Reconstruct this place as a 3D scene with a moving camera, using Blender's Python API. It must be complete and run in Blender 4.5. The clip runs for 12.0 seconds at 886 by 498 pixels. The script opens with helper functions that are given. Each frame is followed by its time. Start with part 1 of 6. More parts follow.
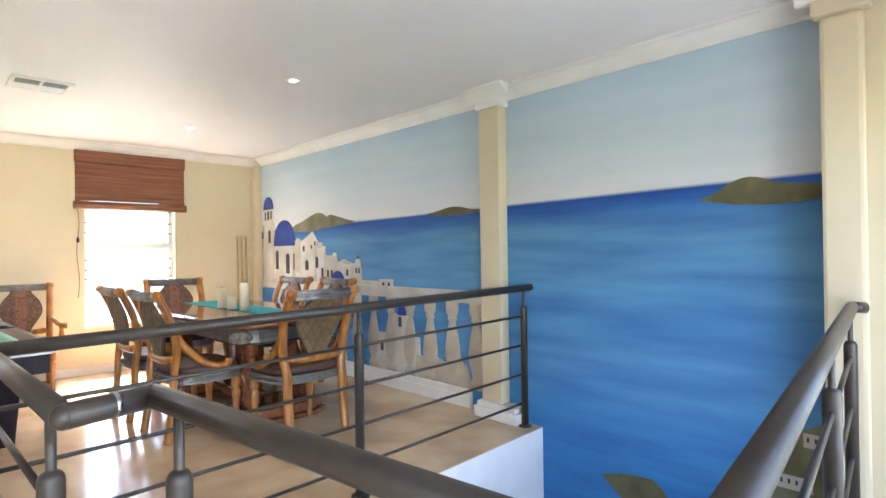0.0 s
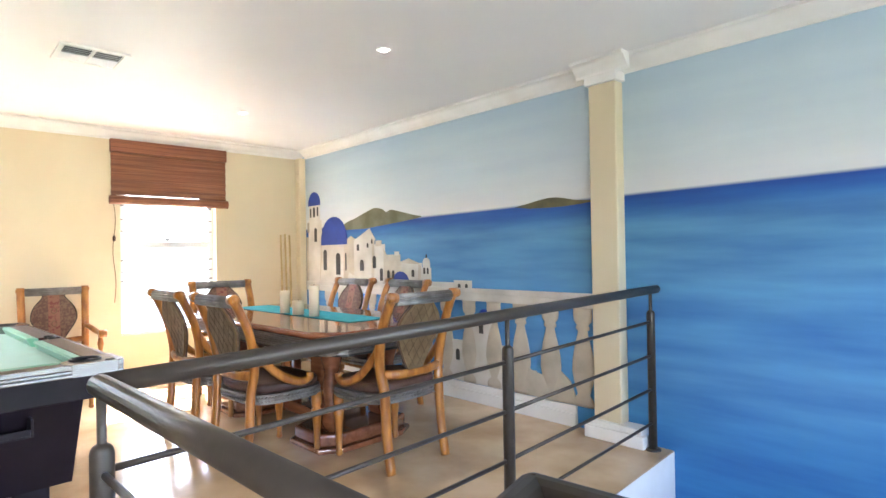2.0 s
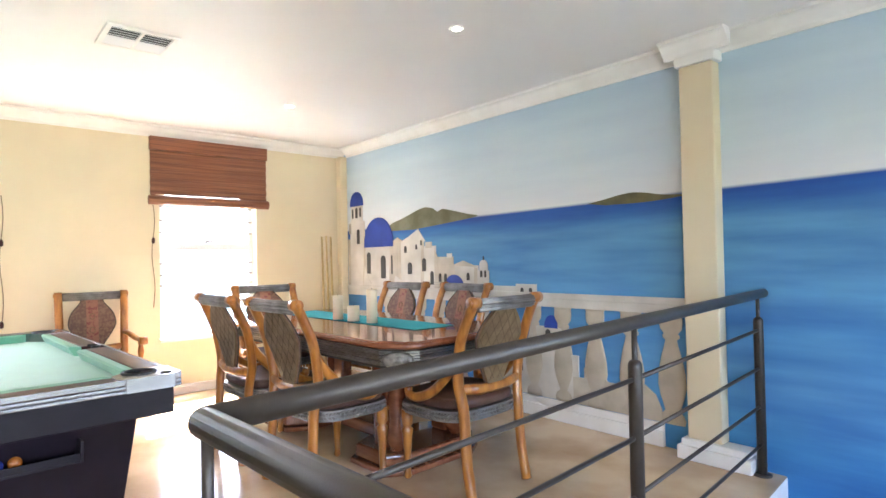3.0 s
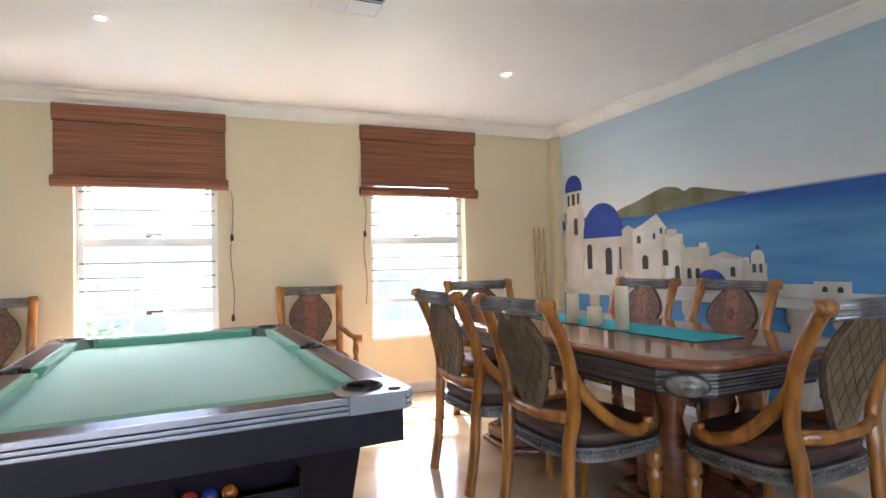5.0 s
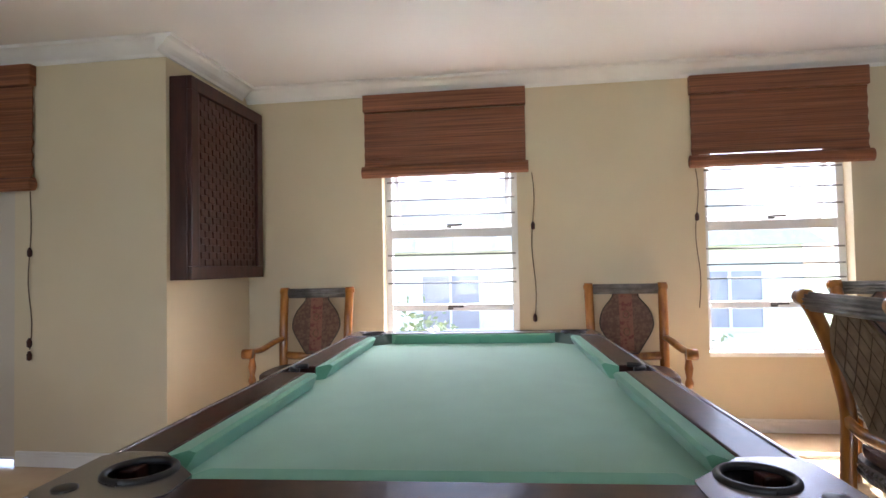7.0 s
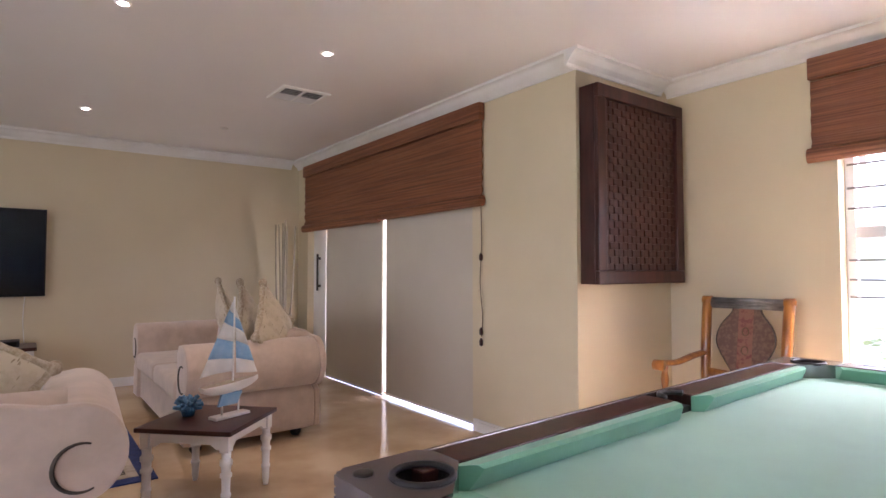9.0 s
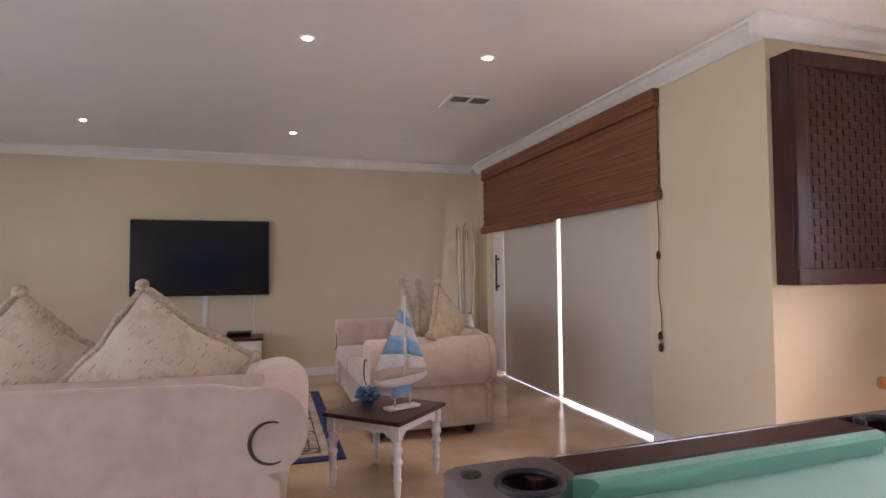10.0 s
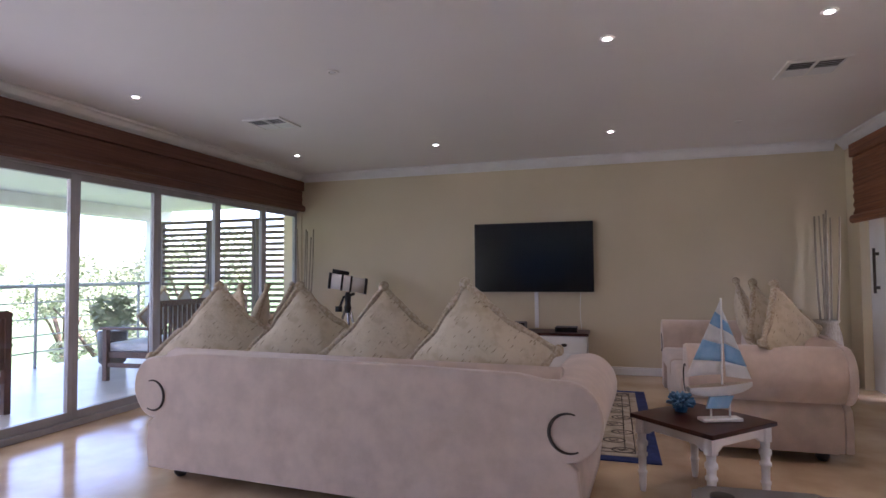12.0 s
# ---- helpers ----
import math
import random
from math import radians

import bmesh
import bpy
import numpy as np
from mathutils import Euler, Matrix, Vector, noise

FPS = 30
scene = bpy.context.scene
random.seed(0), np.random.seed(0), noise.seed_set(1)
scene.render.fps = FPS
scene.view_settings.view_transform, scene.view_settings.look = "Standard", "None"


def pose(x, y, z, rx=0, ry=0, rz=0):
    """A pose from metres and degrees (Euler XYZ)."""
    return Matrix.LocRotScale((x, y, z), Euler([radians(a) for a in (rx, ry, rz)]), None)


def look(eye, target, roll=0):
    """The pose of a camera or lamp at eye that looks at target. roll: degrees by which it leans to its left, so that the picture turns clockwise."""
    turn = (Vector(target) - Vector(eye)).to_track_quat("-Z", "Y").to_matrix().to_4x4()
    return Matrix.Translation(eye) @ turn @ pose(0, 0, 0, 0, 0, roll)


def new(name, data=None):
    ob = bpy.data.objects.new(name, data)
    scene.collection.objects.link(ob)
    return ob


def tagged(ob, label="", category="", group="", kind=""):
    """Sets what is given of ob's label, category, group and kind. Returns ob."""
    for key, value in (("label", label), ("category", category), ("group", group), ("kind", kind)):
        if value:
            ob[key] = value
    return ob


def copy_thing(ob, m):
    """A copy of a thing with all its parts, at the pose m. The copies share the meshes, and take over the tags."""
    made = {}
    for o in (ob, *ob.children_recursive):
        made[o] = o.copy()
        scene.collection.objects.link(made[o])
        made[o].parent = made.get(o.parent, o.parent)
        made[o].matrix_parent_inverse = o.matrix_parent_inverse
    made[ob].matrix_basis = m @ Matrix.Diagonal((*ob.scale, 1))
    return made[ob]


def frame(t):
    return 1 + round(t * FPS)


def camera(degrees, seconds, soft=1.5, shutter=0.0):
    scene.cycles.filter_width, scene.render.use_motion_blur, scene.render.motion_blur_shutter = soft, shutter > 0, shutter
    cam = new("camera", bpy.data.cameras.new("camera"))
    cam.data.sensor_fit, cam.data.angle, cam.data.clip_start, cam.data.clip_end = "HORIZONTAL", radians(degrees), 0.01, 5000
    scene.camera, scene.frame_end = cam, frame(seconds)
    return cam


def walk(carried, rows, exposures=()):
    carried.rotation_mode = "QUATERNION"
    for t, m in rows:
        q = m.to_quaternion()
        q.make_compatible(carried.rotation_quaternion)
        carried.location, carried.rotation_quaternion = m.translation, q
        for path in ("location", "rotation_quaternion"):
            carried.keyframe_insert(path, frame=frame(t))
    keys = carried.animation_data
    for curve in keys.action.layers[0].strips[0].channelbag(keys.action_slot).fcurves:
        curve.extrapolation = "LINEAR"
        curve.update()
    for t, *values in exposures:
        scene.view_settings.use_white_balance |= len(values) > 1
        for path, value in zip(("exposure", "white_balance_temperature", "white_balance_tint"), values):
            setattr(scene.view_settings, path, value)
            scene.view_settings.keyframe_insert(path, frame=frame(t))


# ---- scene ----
cam = camera(76.4, 12.0)
PATH = [
    (0, (1.491, 1.63, 1.313), (0.031, 2.996, 1.323), -0.8),
    (0.5, (1.268, 1.644, 1.308), (-0.189, 3.014, 1.322), -0.9),
    (1, (1.04, 1.618, 1.3), (-0.42, 2.985, 1.314), -0.9),
    (1.5, (0.8, 1.535, 1.306), (-0.657, 2.905, 1.322), -1.1),
    (2, (0.565, 1.489, 1.289), (-0.896, 2.855, 1.306), -1.0),
    (2.5, (0.313, 1.48, 1.299), (-1.167, 2.826, 1.317), -1.1),
    (2.7, (0.207, 1.46, 1.277), (-1.28, 2.798, 1.305), -1.1),
    (4.3, (-0.467, 1.613, 1.255), (-2.174, 2.655, 1.292), -1.3),
    (4.5, (-0.548, 1.62, 1.245), (-2.303, 2.578, 1.288), -1.3),
    (5, (-0.763, 1.607, 1.223), (-2.608, 2.376, 1.269), -1.4),
    (5.5, (-1.005, 1.565, 1.228), (-2.9, 2.204, 1.277), -1.4),
    (6, (-1.243, 1.592, 1.241), (-3.185, 2.068, 1.28), -1.1),
    (6.5, (-1.498, 1.629, 1.212), (-3.495, 1.738, 1.269), -1.2),
    (7, (-1.624, 1.69, 1.182), (-3.604, 1.42, 1.245), -1.1),
    (7.5, (-1.704, 1.75, 1.188), (-3.584, 1.071, 1.258), -1.1),
    (7.7, (-1.744, 1.772, 1.195), (-3.556, 0.928, 1.264), -1.0),
    (9.4, (-2.013, 1.976, 1.215), (-2.982, 0.229, 1.296), -0.5),
    (9.5, (-2.021, 1.987, 1.215), (-2.933, 0.209, 1.297), -0.7),
    (10, (-2.146, 1.987, 1.217), (-2.734, 0.077, 1.298), -0.5),
    (10.5, (-2.19, 2.019, 1.219), (-2.438, 0.036, 1.298), -0.5),
    (11, (-2.247, 2.063, 1.223), (-2.215, 0.065, 1.305), -0.5),
    (11.5, (-2.318, 2.086, 1.222), (-1.999, 0.114, 1.306), -0.5),
    (12, (-2.357, 2.062, 1.229), (-1.78, 0.148, 1.309), -0.5),
]
walk(cam, [(t, look(eye, target, roll)) for t, eye, target, roll in PATH],
     exposures=[(0.0, 4.22, 6100, 17), (2.5, 4.45, 6000, 18), (4.5, 3.85, 5850, 20), (5.5, 3.2, 5800, 20), (6.5, 2.85, 5850, 21), (7.5, 3.1, 5900, 24), (9.5, 3.56, 6050, 36), (10.5, 3.27, 5800, 36), (11.0, 3.2, 5750, 36), (12.0, 2.92, 5600, 36)])

# ---- world and light ----
world = bpy.data.worlds.new("sky")
scene.world = world
world.use_nodes = True
wn = world.node_tree.nodes
sky = wn.new("ShaderNodeTexSky")
sky.sky_type = 'NISHITA'
sky.sun_disc = False
sky.sun_elevation = radians(52)
sky.sun_rotation = radians(-70)
sky.air_density, sky.dust_density = 1.0, 2.0
wn["Background"].inputs["Strength"].default_value = 0.15
world.node_tree.links.new(sky.outputs[0], wn["Background"].inputs["Color"])

SUN_DIR = Vector((math.sin(radians(-70)) * math.cos(radians(52)), math.cos(radians(-70)) * math.cos(radians(52)), math.sin(radians(52))))
sun_data = bpy.data.lights.new("sun", 'SUN')
sun_data.energy, sun_data.angle, sun_data.color = 5.0, radians(0.5), (1.0, 0.95, 0.86)
sun = new("sun", sun_data)
sun.matrix_world = look(SUN_DIR * 30, (0, 0, 0))


def window_light(name, at, toward, wide, high, watts, tint=(1.0, 0.98, 0.95)):
    data = bpy.data.lights.new(name, 'AREA')
    data.shape, data.size, data.size_y, data.energy, data.color = 'RECTANGLE', wide, high, watts, tint
    ob = new(name, data)
    ob.matrix_world = look(at, toward)
    return ob


# the sky's light through the glass doors behind the walkway
window_light("door_daylight", (2.35, 2.4, 1.1), (-4, 2.8, 1.5), 4.2, 1.9, 1.65)
window_light("door_daylight", (2.75, -0.05, 1.2), (-4.5, -2.6, 0.9), 1.5, 1.9, 3.6)

# ---- materials ----
def material(name, colour, rough=0.5, metal=0.0, colour2=None, scale=6.0, bump=0.0, bump_scale=80.0, detail=4.0, mix_lo=0.35, mix_hi=0.65, stretch=(1, 1, 1), coat=0.0, sheen=0.0, spec=0.5):
    m = bpy.data.materials.new(name)
    m.use_nodes = True
    n, l = m.node_tree.nodes, m.node_tree.links
    b = n["Principled BSDF"]
    b.inputs["Roughness"].default_value, b.inputs["Metallic"].default_value = rough, metal
    b.inputs["Coat Weight"].default_value, b.inputs["Sheen Weight"].default_value = coat, sheen
    b.inputs["Specular IOR Level"].default_value = spec
    co, mp = n.new("ShaderNodeTexCoord"), n.new("ShaderNodeMapping")
    mp.inputs["Scale"].default_value = stretch
    l.new(co.outputs["Object"], mp.inputs[0])
    no, ra = n.new("ShaderNodeTexNoise"), n.new("ShaderNodeValToRGB")
    no.inputs["Scale"].default_value, no.inputs["Detail"].default_value = scale, detail
    l.new(mp.outputs[0], no.inputs["Vector"])
    c2 = colour2 or tuple(v * 0.86 for v in colour)
    ra.color_ramp.elements[0].position, ra.color_ramp.elements[1].position = mix_lo, mix_hi
    ra.color_ramp.elements[0].color, ra.color_ramp.elements[1].color = (*c2, 1), (*colour, 1)
    l.new(no.outputs["Fac"], ra.inputs[0])
    l.new(ra.outputs[0], b.inputs["Base Color"])
    if bump:
        fine, bu = n.new("ShaderNodeTexNoise"), n.new("ShaderNodeBump")
        fine.inputs["Scale"].default_value, fine.inputs["Detail"].default_value = bump_scale, 3.0
        bu.inputs["Strength"].default_value, bu.inputs["Distance"].default_value = bump, 0.01
        l.new(mp.outputs[0], fine.inputs["Vector"])
        l.new(fine.outputs["Fac"], bu.inputs["Height"])
        l.new(bu.outputs[0], b.inputs["Normal"])
    return m


def glowing(name, colour, strength):
    m = bpy.data.materials.new(name)
    m.use_nodes = True
    b = m.node_tree.nodes["Principled BSDF"]
    b.inputs["Base Color"].default_value = (*colour, 1)
    b.inputs["Emission Color"].default_value = (*colour, 1)
    b.inputs["Emission Strength"].default_value = strength
    return m


def glass_material(name):
    m = bpy.data.materials.new(name)
    m.use_nodes = True
    b = m.node_tree.nodes["Principled BSDF"]
    b.inputs["Base Color"].default_value = (1.0, 1.0, 1.0, 1)
    b.inputs["Roughness"].default_value = 0.0
    b.inputs["IOR"].default_value = 1.45
    b.inputs["Transmission Weight"].default_value = 1.0
    return m


def banded(name, colours, positions, scale, direction='Z', rough=0.5, bump=0.2, noise_amount=0.6, metal=0.0):
    """Fine parallel bands, as in woven reed or grained wood."""
    m = material(name, colours[0], rough, metal, scale=3.0)
    n, l = m.node_tree.nodes, m.node_tree.links
    b = n["Principled BSDF"]
    wave, ramp, co, bu = n.new("ShaderNodeTexWave"), n.new("ShaderNodeValToRGB"), n.new("ShaderNodeTexCoord"), n.new("ShaderNodeBump")
    wave.wave_type, wave.bands_direction = 'BANDS', direction
    wave.inputs["Scale"].default_value, wave.inputs["Distortion"].default_value = scale, noise_amount
    wave.inputs["Detail"].default_value, wave.inputs["Detail Scale"].default_value = 3.0, 2.0
    l.new(co.outputs["Object"], wave.inputs["Vector"])
    els = ramp.color_ramp.elements
    while len(els) < len(colours):
        els.new(0.5)
    for e, c, p in zip(els, colours, positions):
        e.color, e.position = (*c, 1), p
    l.new(wave.outputs["Fac"], ramp.inputs[0])
    mixer, old = n.new("ShaderNodeMix"), n["Color Ramp"]
    mixer.data_type, mixer.blend_type = 'RGBA', 'MULTIPLY'
    mixer.inputs[0].default_value = 0.5
    l.new(ramp.outputs[0], mixer.inputs[6])
    old.color_ramp.elements[0].color, old.color_ramp.elements[1].color = (0.7, 0.7, 0.7, 1), (1, 1, 1, 1)
    l.new(old.outputs[0], mixer.inputs[7])
    l.new(mixer.outputs[2], b.inputs["Base Color"])
    bu.inputs["Strength"].default_value, bu.inputs["Distance"].default_value = bump, 0.004
    l.new(wave.outputs["Fac"], bu.inputs["Height"])
    l.new(bu.outputs[0], b.inputs["Normal"])
    return m


M = dict(
    wall=material("wall_paint", (0.68, 0.585, 0.40), 0.6, colour2=(0.645, 0.55, 0.37), scale=1.3, bump=0.08, bump_scale=160),
    ceiling=material("ceiling_paint", (0.84, 0.82, 0.80), 0.55, colour2=(0.81, 0.79, 0.77), scale=0.8, bump=0.04, bump_scale=120),
    white=material("white_paint", (0.82, 0.81, 0.78), 0.4, colour2=(0.77, 0.75, 0.71), scale=5, bump=0.03),
    aluminium=material("white_aluminium", (0.74, 0.75, 0.76), 0.35, colour2=(0.68, 0.69, 0.70), scale=4),
    steel=material("dark_grey_steel", (0.044, 0.034, 0.026), 0.40, metal=0.1, colour2=(0.036, 0.028, 0.022), scale=30, bump=0.03, bump_scale=300),
    floor=material("polished_stone_floor", (0.64, 0.49, 0.315), 0.15, colour2=(0.44, 0.305, 0.175), scale=1.7, detail=10, bump=0.012, bump_scale=7, mix_lo=0.34, mix_hi=0.60),
    oak=material("honey_wood", (0.45, 0.18, 0.028), 0.28, colour2=(0.25, 0.085, 0.014), scale=9, stretch=(3, 3, 0.6), bump=0.04, bump_scale=60, coat=0.4),
    mahogany=material("mahogany_gloss", (0.26, 0.095, 0.042), 0.12, colour2=(0.17, 0.055, 0.025), scale=5, stretch=(0.6, 5, 5), coat=0.6, bump=0.01),
    darkwood=material("dark_brown_wood", (0.062, 0.019, 0.013), 0.34, colour2=(0.034, 0.010, 0.008), scale=6, stretch=(4, 4, 0.6), bump=0.04, bump_scale=70, coat=0.05, spec=0.35),
    blackpanel=material("black_laminate", (0.014, 0.010, 0.015), 0.42, colour2=(0.010, 0.007, 0.011), scale=6, bump=0.02, spec=0.2),
    ribmetal=material("antique_silver_rib", (0.27, 0.26, 0.25), 0.32, metal=0.6, colour2=(0.15, 0.14, 0.13), scale=14, mix_lo=0.3, mix_hi=0.7, bump=0.1, bump_scale=120),
    carved=material("carved_silver", (0.30, 0.28, 0.25), 0.38, metal=0.5, colour2=(0.08, 0.07, 0.058), scale=30, mix_lo=0.3, mix_hi=0.7, bump=0.25, bump_scale=60),
    leather=material("dark_brown_leather", (0.088, 0.042, 0.028), 0.5, colour2=(0.055, 0.026, 0.018), scale=12, bump=0.12, bump_scale=190),
    redcloth=material("maroon_brocade", (0.19, 0.048, 0.038), 0.75, colour2=(0.27, 0.125, 0.075), scale=38, mix_lo=0.5, mix_hi=0.62, bump=0.2, bump_scale=260, sheen=0.2),
    brocade=material("brown_brocade", (0.20, 0.12, 0.072), 0.75, colour2=(0.13, 0.066, 0.045), scale=45, mix_lo=0.45, mix_hi=0.6, bump=0.2, bump_scale=260, sheen=0.2),
    olivecloth=material("olive_brown_brocade", (0.20, 0.135, 0.07), 0.88, colour2=(0.14, 0.09, 0.045), scale=22, bump=0.2, bump_scale=260, sheen=0.05, spec=0.25),
    louvrebar=material("grey_window_bar", (0.22, 0.22, 0.23), 0.4, scale=10),
    quilt=material("quilting_thread", (0.10, 0.066, 0.036), 0.85, scale=40, spec=0.2),
    greyalu=material("grey_aluminium", (0.40, 0.40, 0.41), 0.4, colour2=(0.35, 0.35, 0.36), scale=4),
    railcloth=material("green_rail_cloth", (0.205, 0.49, 0.345), 0.9, colour2=(0.185, 0.45, 0.315), scale=7, bump=0.06, bump_scale=500, spec=0.2, sheen=0.3),
    # the reed colour again, darkened to carry the shade of a backlit blind
    backlitblind=material("backlit_reed_blind", (0.17, 0.075, 0.042), 0.6, colour2=(0.10, 0.04, 0.022), scale=2.0, detail=7, stretch=(0.6, 0.6, 46), bump=0.5, bump_scale=6),
    darkline=material("dark_braid", (0.06, 0.045, 0.03), 0.7, scale=40),
    baize=material("green_baize", (0.235, 0.54, 0.395), 0.85, colour2=(0.215, 0.50, 0.365), scale=7, bump=0.06, bump_scale=500, sheen=0.6),
    chrome=material("brushed_aluminium", (0.34, 0.325, 0.34), 0.27, metal=0.9, colour2=(0.29, 0.275, 0.29), scale=9, bump=0.01, bump_scale=200),
    rubber=material("black_rubber", (0.014, 0.013, 0.013), 0.45, scale=20, bump=0.05),
    teal=material("turquoise_cloth", (0.018, 0.36, 0.44), 0.8, colour2=(0.012, 0.28, 0.36), scale=20, bump=0.25, bump_scale=300),
    wax=material("ivory_wax", (0.72, 0.63, 0.46), 0.45, colour2=(0.66, 0.56, 0.39), scale=9, bump=0.03),
    suede=material("beige_microsuede", (0.62, 0.49, 0.385), 0.88, colour2=(0.52, 0.405, 0.315), scale=9, detail=10, bump=0.06, bump_scale=340, sheen=0.5),
    cushion=material("cream_cushion_cloth", (0.62, 0.53, 0.375), 0.85, colour2=(0.53, 0.44, 0.295), scale=13, mix_lo=0.36, mix_hi=0.5, bump=0.45, bump_scale=55, sheen=0.3),
    fringe=material("cream_fringe", (0.60, 0.51, 0.37), 0.9, colour2=(0.42, 0.33, 0.21), scale=60, bump=0.8, bump_scale=150),
    screen=material("tv_screen", (0.006, 0.007, 0.010), 0.16, scale=2),
    bamboo=material("bamboo_cane", (0.56, 0.42, 0.19), 0.45, colour2=(0.45, 0.32, 0.13), scale=10, stretch=(6, 6, 1), bump=0.05),
    stick=material("pale_sticks", (0.46, 0.39, 0.29), 0.7, colour2=(0.34, 0.28, 0.20), scale=10, stretch=(8, 8, 1), bump=0.1),
    blind=material("reed_blind", (0.32, 0.12, 0.048), 0.5, colour2=(0.155, 0.05, 0.02), scale=2.0, detail=7, stretch=(0.6, 0.6, 46), mix_lo=0.36, mix_hi=0.66, bump=0.5, bump_scale=6),
    roller=material("blackout_fabric", (0.62, 0.56, 0.46), 0.7, colour2=(0.59, 0.53, 0.43), scale=2, bump=0.05, bump_scale=300),
    cord=material("brown_cord", (0.16, 0.11, 0.07), 0.8, scale=30),
    bluepaint=material("model_blue", (0.20, 0.42, 0.66), 0.5, colour2=(0.30, 0.50, 0.70), scale=20),
    sail=material("sail_cloth", (0.78, 0.77, 0.74), 0.7, scale=12, bump=0.1, bump_scale=300),
    coral=material("blue_coral", (0.030, 0.13, 0.26), 0.5, colour2=(0.10, 0.25, 0.38), scale=26, bump=0.6, bump_scale=60),
    outdoorwood=material("patio_hardwood", (0.10, 0.038, 0.022), 0.5, colour2=(0.06, 0.022, 0.014), scale=8, stretch=(4, 4, 1), bump=0.1),
    padcloth=material("grey_white_pad", (0.62, 0.62, 0.62), 0.85, colour2=(0.50, 0.50, 0.52), scale=8, bump=0.1, bump_scale=200),
    louvre=material("brown_louvre", (0.085, 0.055, 0.042), 0.5, colour2=(0.065, 0.042, 0.032), scale=6),
    leaf=material("leaf_green", (0.30, 0.33, 0.19), 0.5, colour2=(0.22, 0.26, 0.14), scale=3),
    bark=material("bark", (0.12, 0.085, 0.055), 0.9, colour2=(0.07, 0.05, 0.03), scale=12, bump=0.6, bump_scale=30),
    patio=material("patio_tile", (0.60, 0.56, 0.50), 0.28, colour2=(0.52, 0.48, 0.42), scale=3, bump=0.03),
    grass=material("lawn", (0.10, 0.16, 0.05), 0.9, colour2=(0.07, 0.11, 0.035), scale=1.2, bump=0.4, bump_scale=20),
    render_wall=material("plastered_facade", (0.84, 0.80, 0.74), 0.8, colour2=(0.78, 0.74, 0.68), scale=1.5, bump=0.1),
    roof=material("pale_grey_roof", (0.62, 0.59, 0.57), 0.7, colour2=(0.54, 0.51, 0.49), scale=6, bump=0.3, bump_scale=12),
    darkglass=material("dark_window_glass", (0.42, 0.39, 0.44), 0.35, scale=2),
    rug=material("patterned_rug", (0.50, 0.44, 0.34), 0.95, colour2=(0.36, 0.31, 0.23), scale=9, mix_lo=0.42, mix_hi=0.55, bump=0.4, bump_scale=300),
    rugdark=material("rug_dark_motif", (0.075, 0.065, 0.06), 0.95, colour2=(0.12, 0.10, 0.08), scale=20, bump=0.3, bump_scale=300),
    rugblue=material("rug_blue_border", (0.03, 0.055, 0.19), 0.95, colour2=(0.02, 0.035, 0.13), scale=14, bump=0.4, bump_scale=300),
    glass=glass_material("window_glass"),
    lamp=glowing("lamp_glow", (1.0, 0.93, 0.80), 14.0),
)


# short woven dashes on the cushion cloth
cn, cl = M["cushion"].node_tree.nodes, M["cushion"].node_tree.links
dmap, dn, dr, dm = cn.new("ShaderNodeMapping"), cn.new("ShaderNodeTexNoise"), cn.new("ShaderNodeValToRGB"), cn.new("ShaderNodeMix")
dco = cn.new("ShaderNodeTexCoord")
dmap.inputs["Rotation"].default_value = (0, radians(-48), 0)
dmap.inputs["Scale"].default_value = (9, 9, 42)
dn.inputs["Scale"].default_value, dn.inputs["Detail"].default_value = 2.2, 1.0
dr.color_ramp.elements[0].position, dr.color_ramp.elements[1].position = 0.66, 0.74
dm.data_type = 'RGBA'
dm.inputs[7].default_value = (0.30, 0.225, 0.14, 1)
cl.new(dco.outputs["Object"], dmap.inputs[0])
cl.new(dmap.outputs[0], dn.inputs["Vector"])
cl.new(dn.outputs["Fac"], dr.inputs[0])
cl.new(dr.outputs[0], dm.inputs[0])
cl.new(cn["Color Ramp"].outputs[0], dm.inputs[6])
cl.new(dm.outputs[2], cn["Principled BSDF"].inputs["Base Color"])


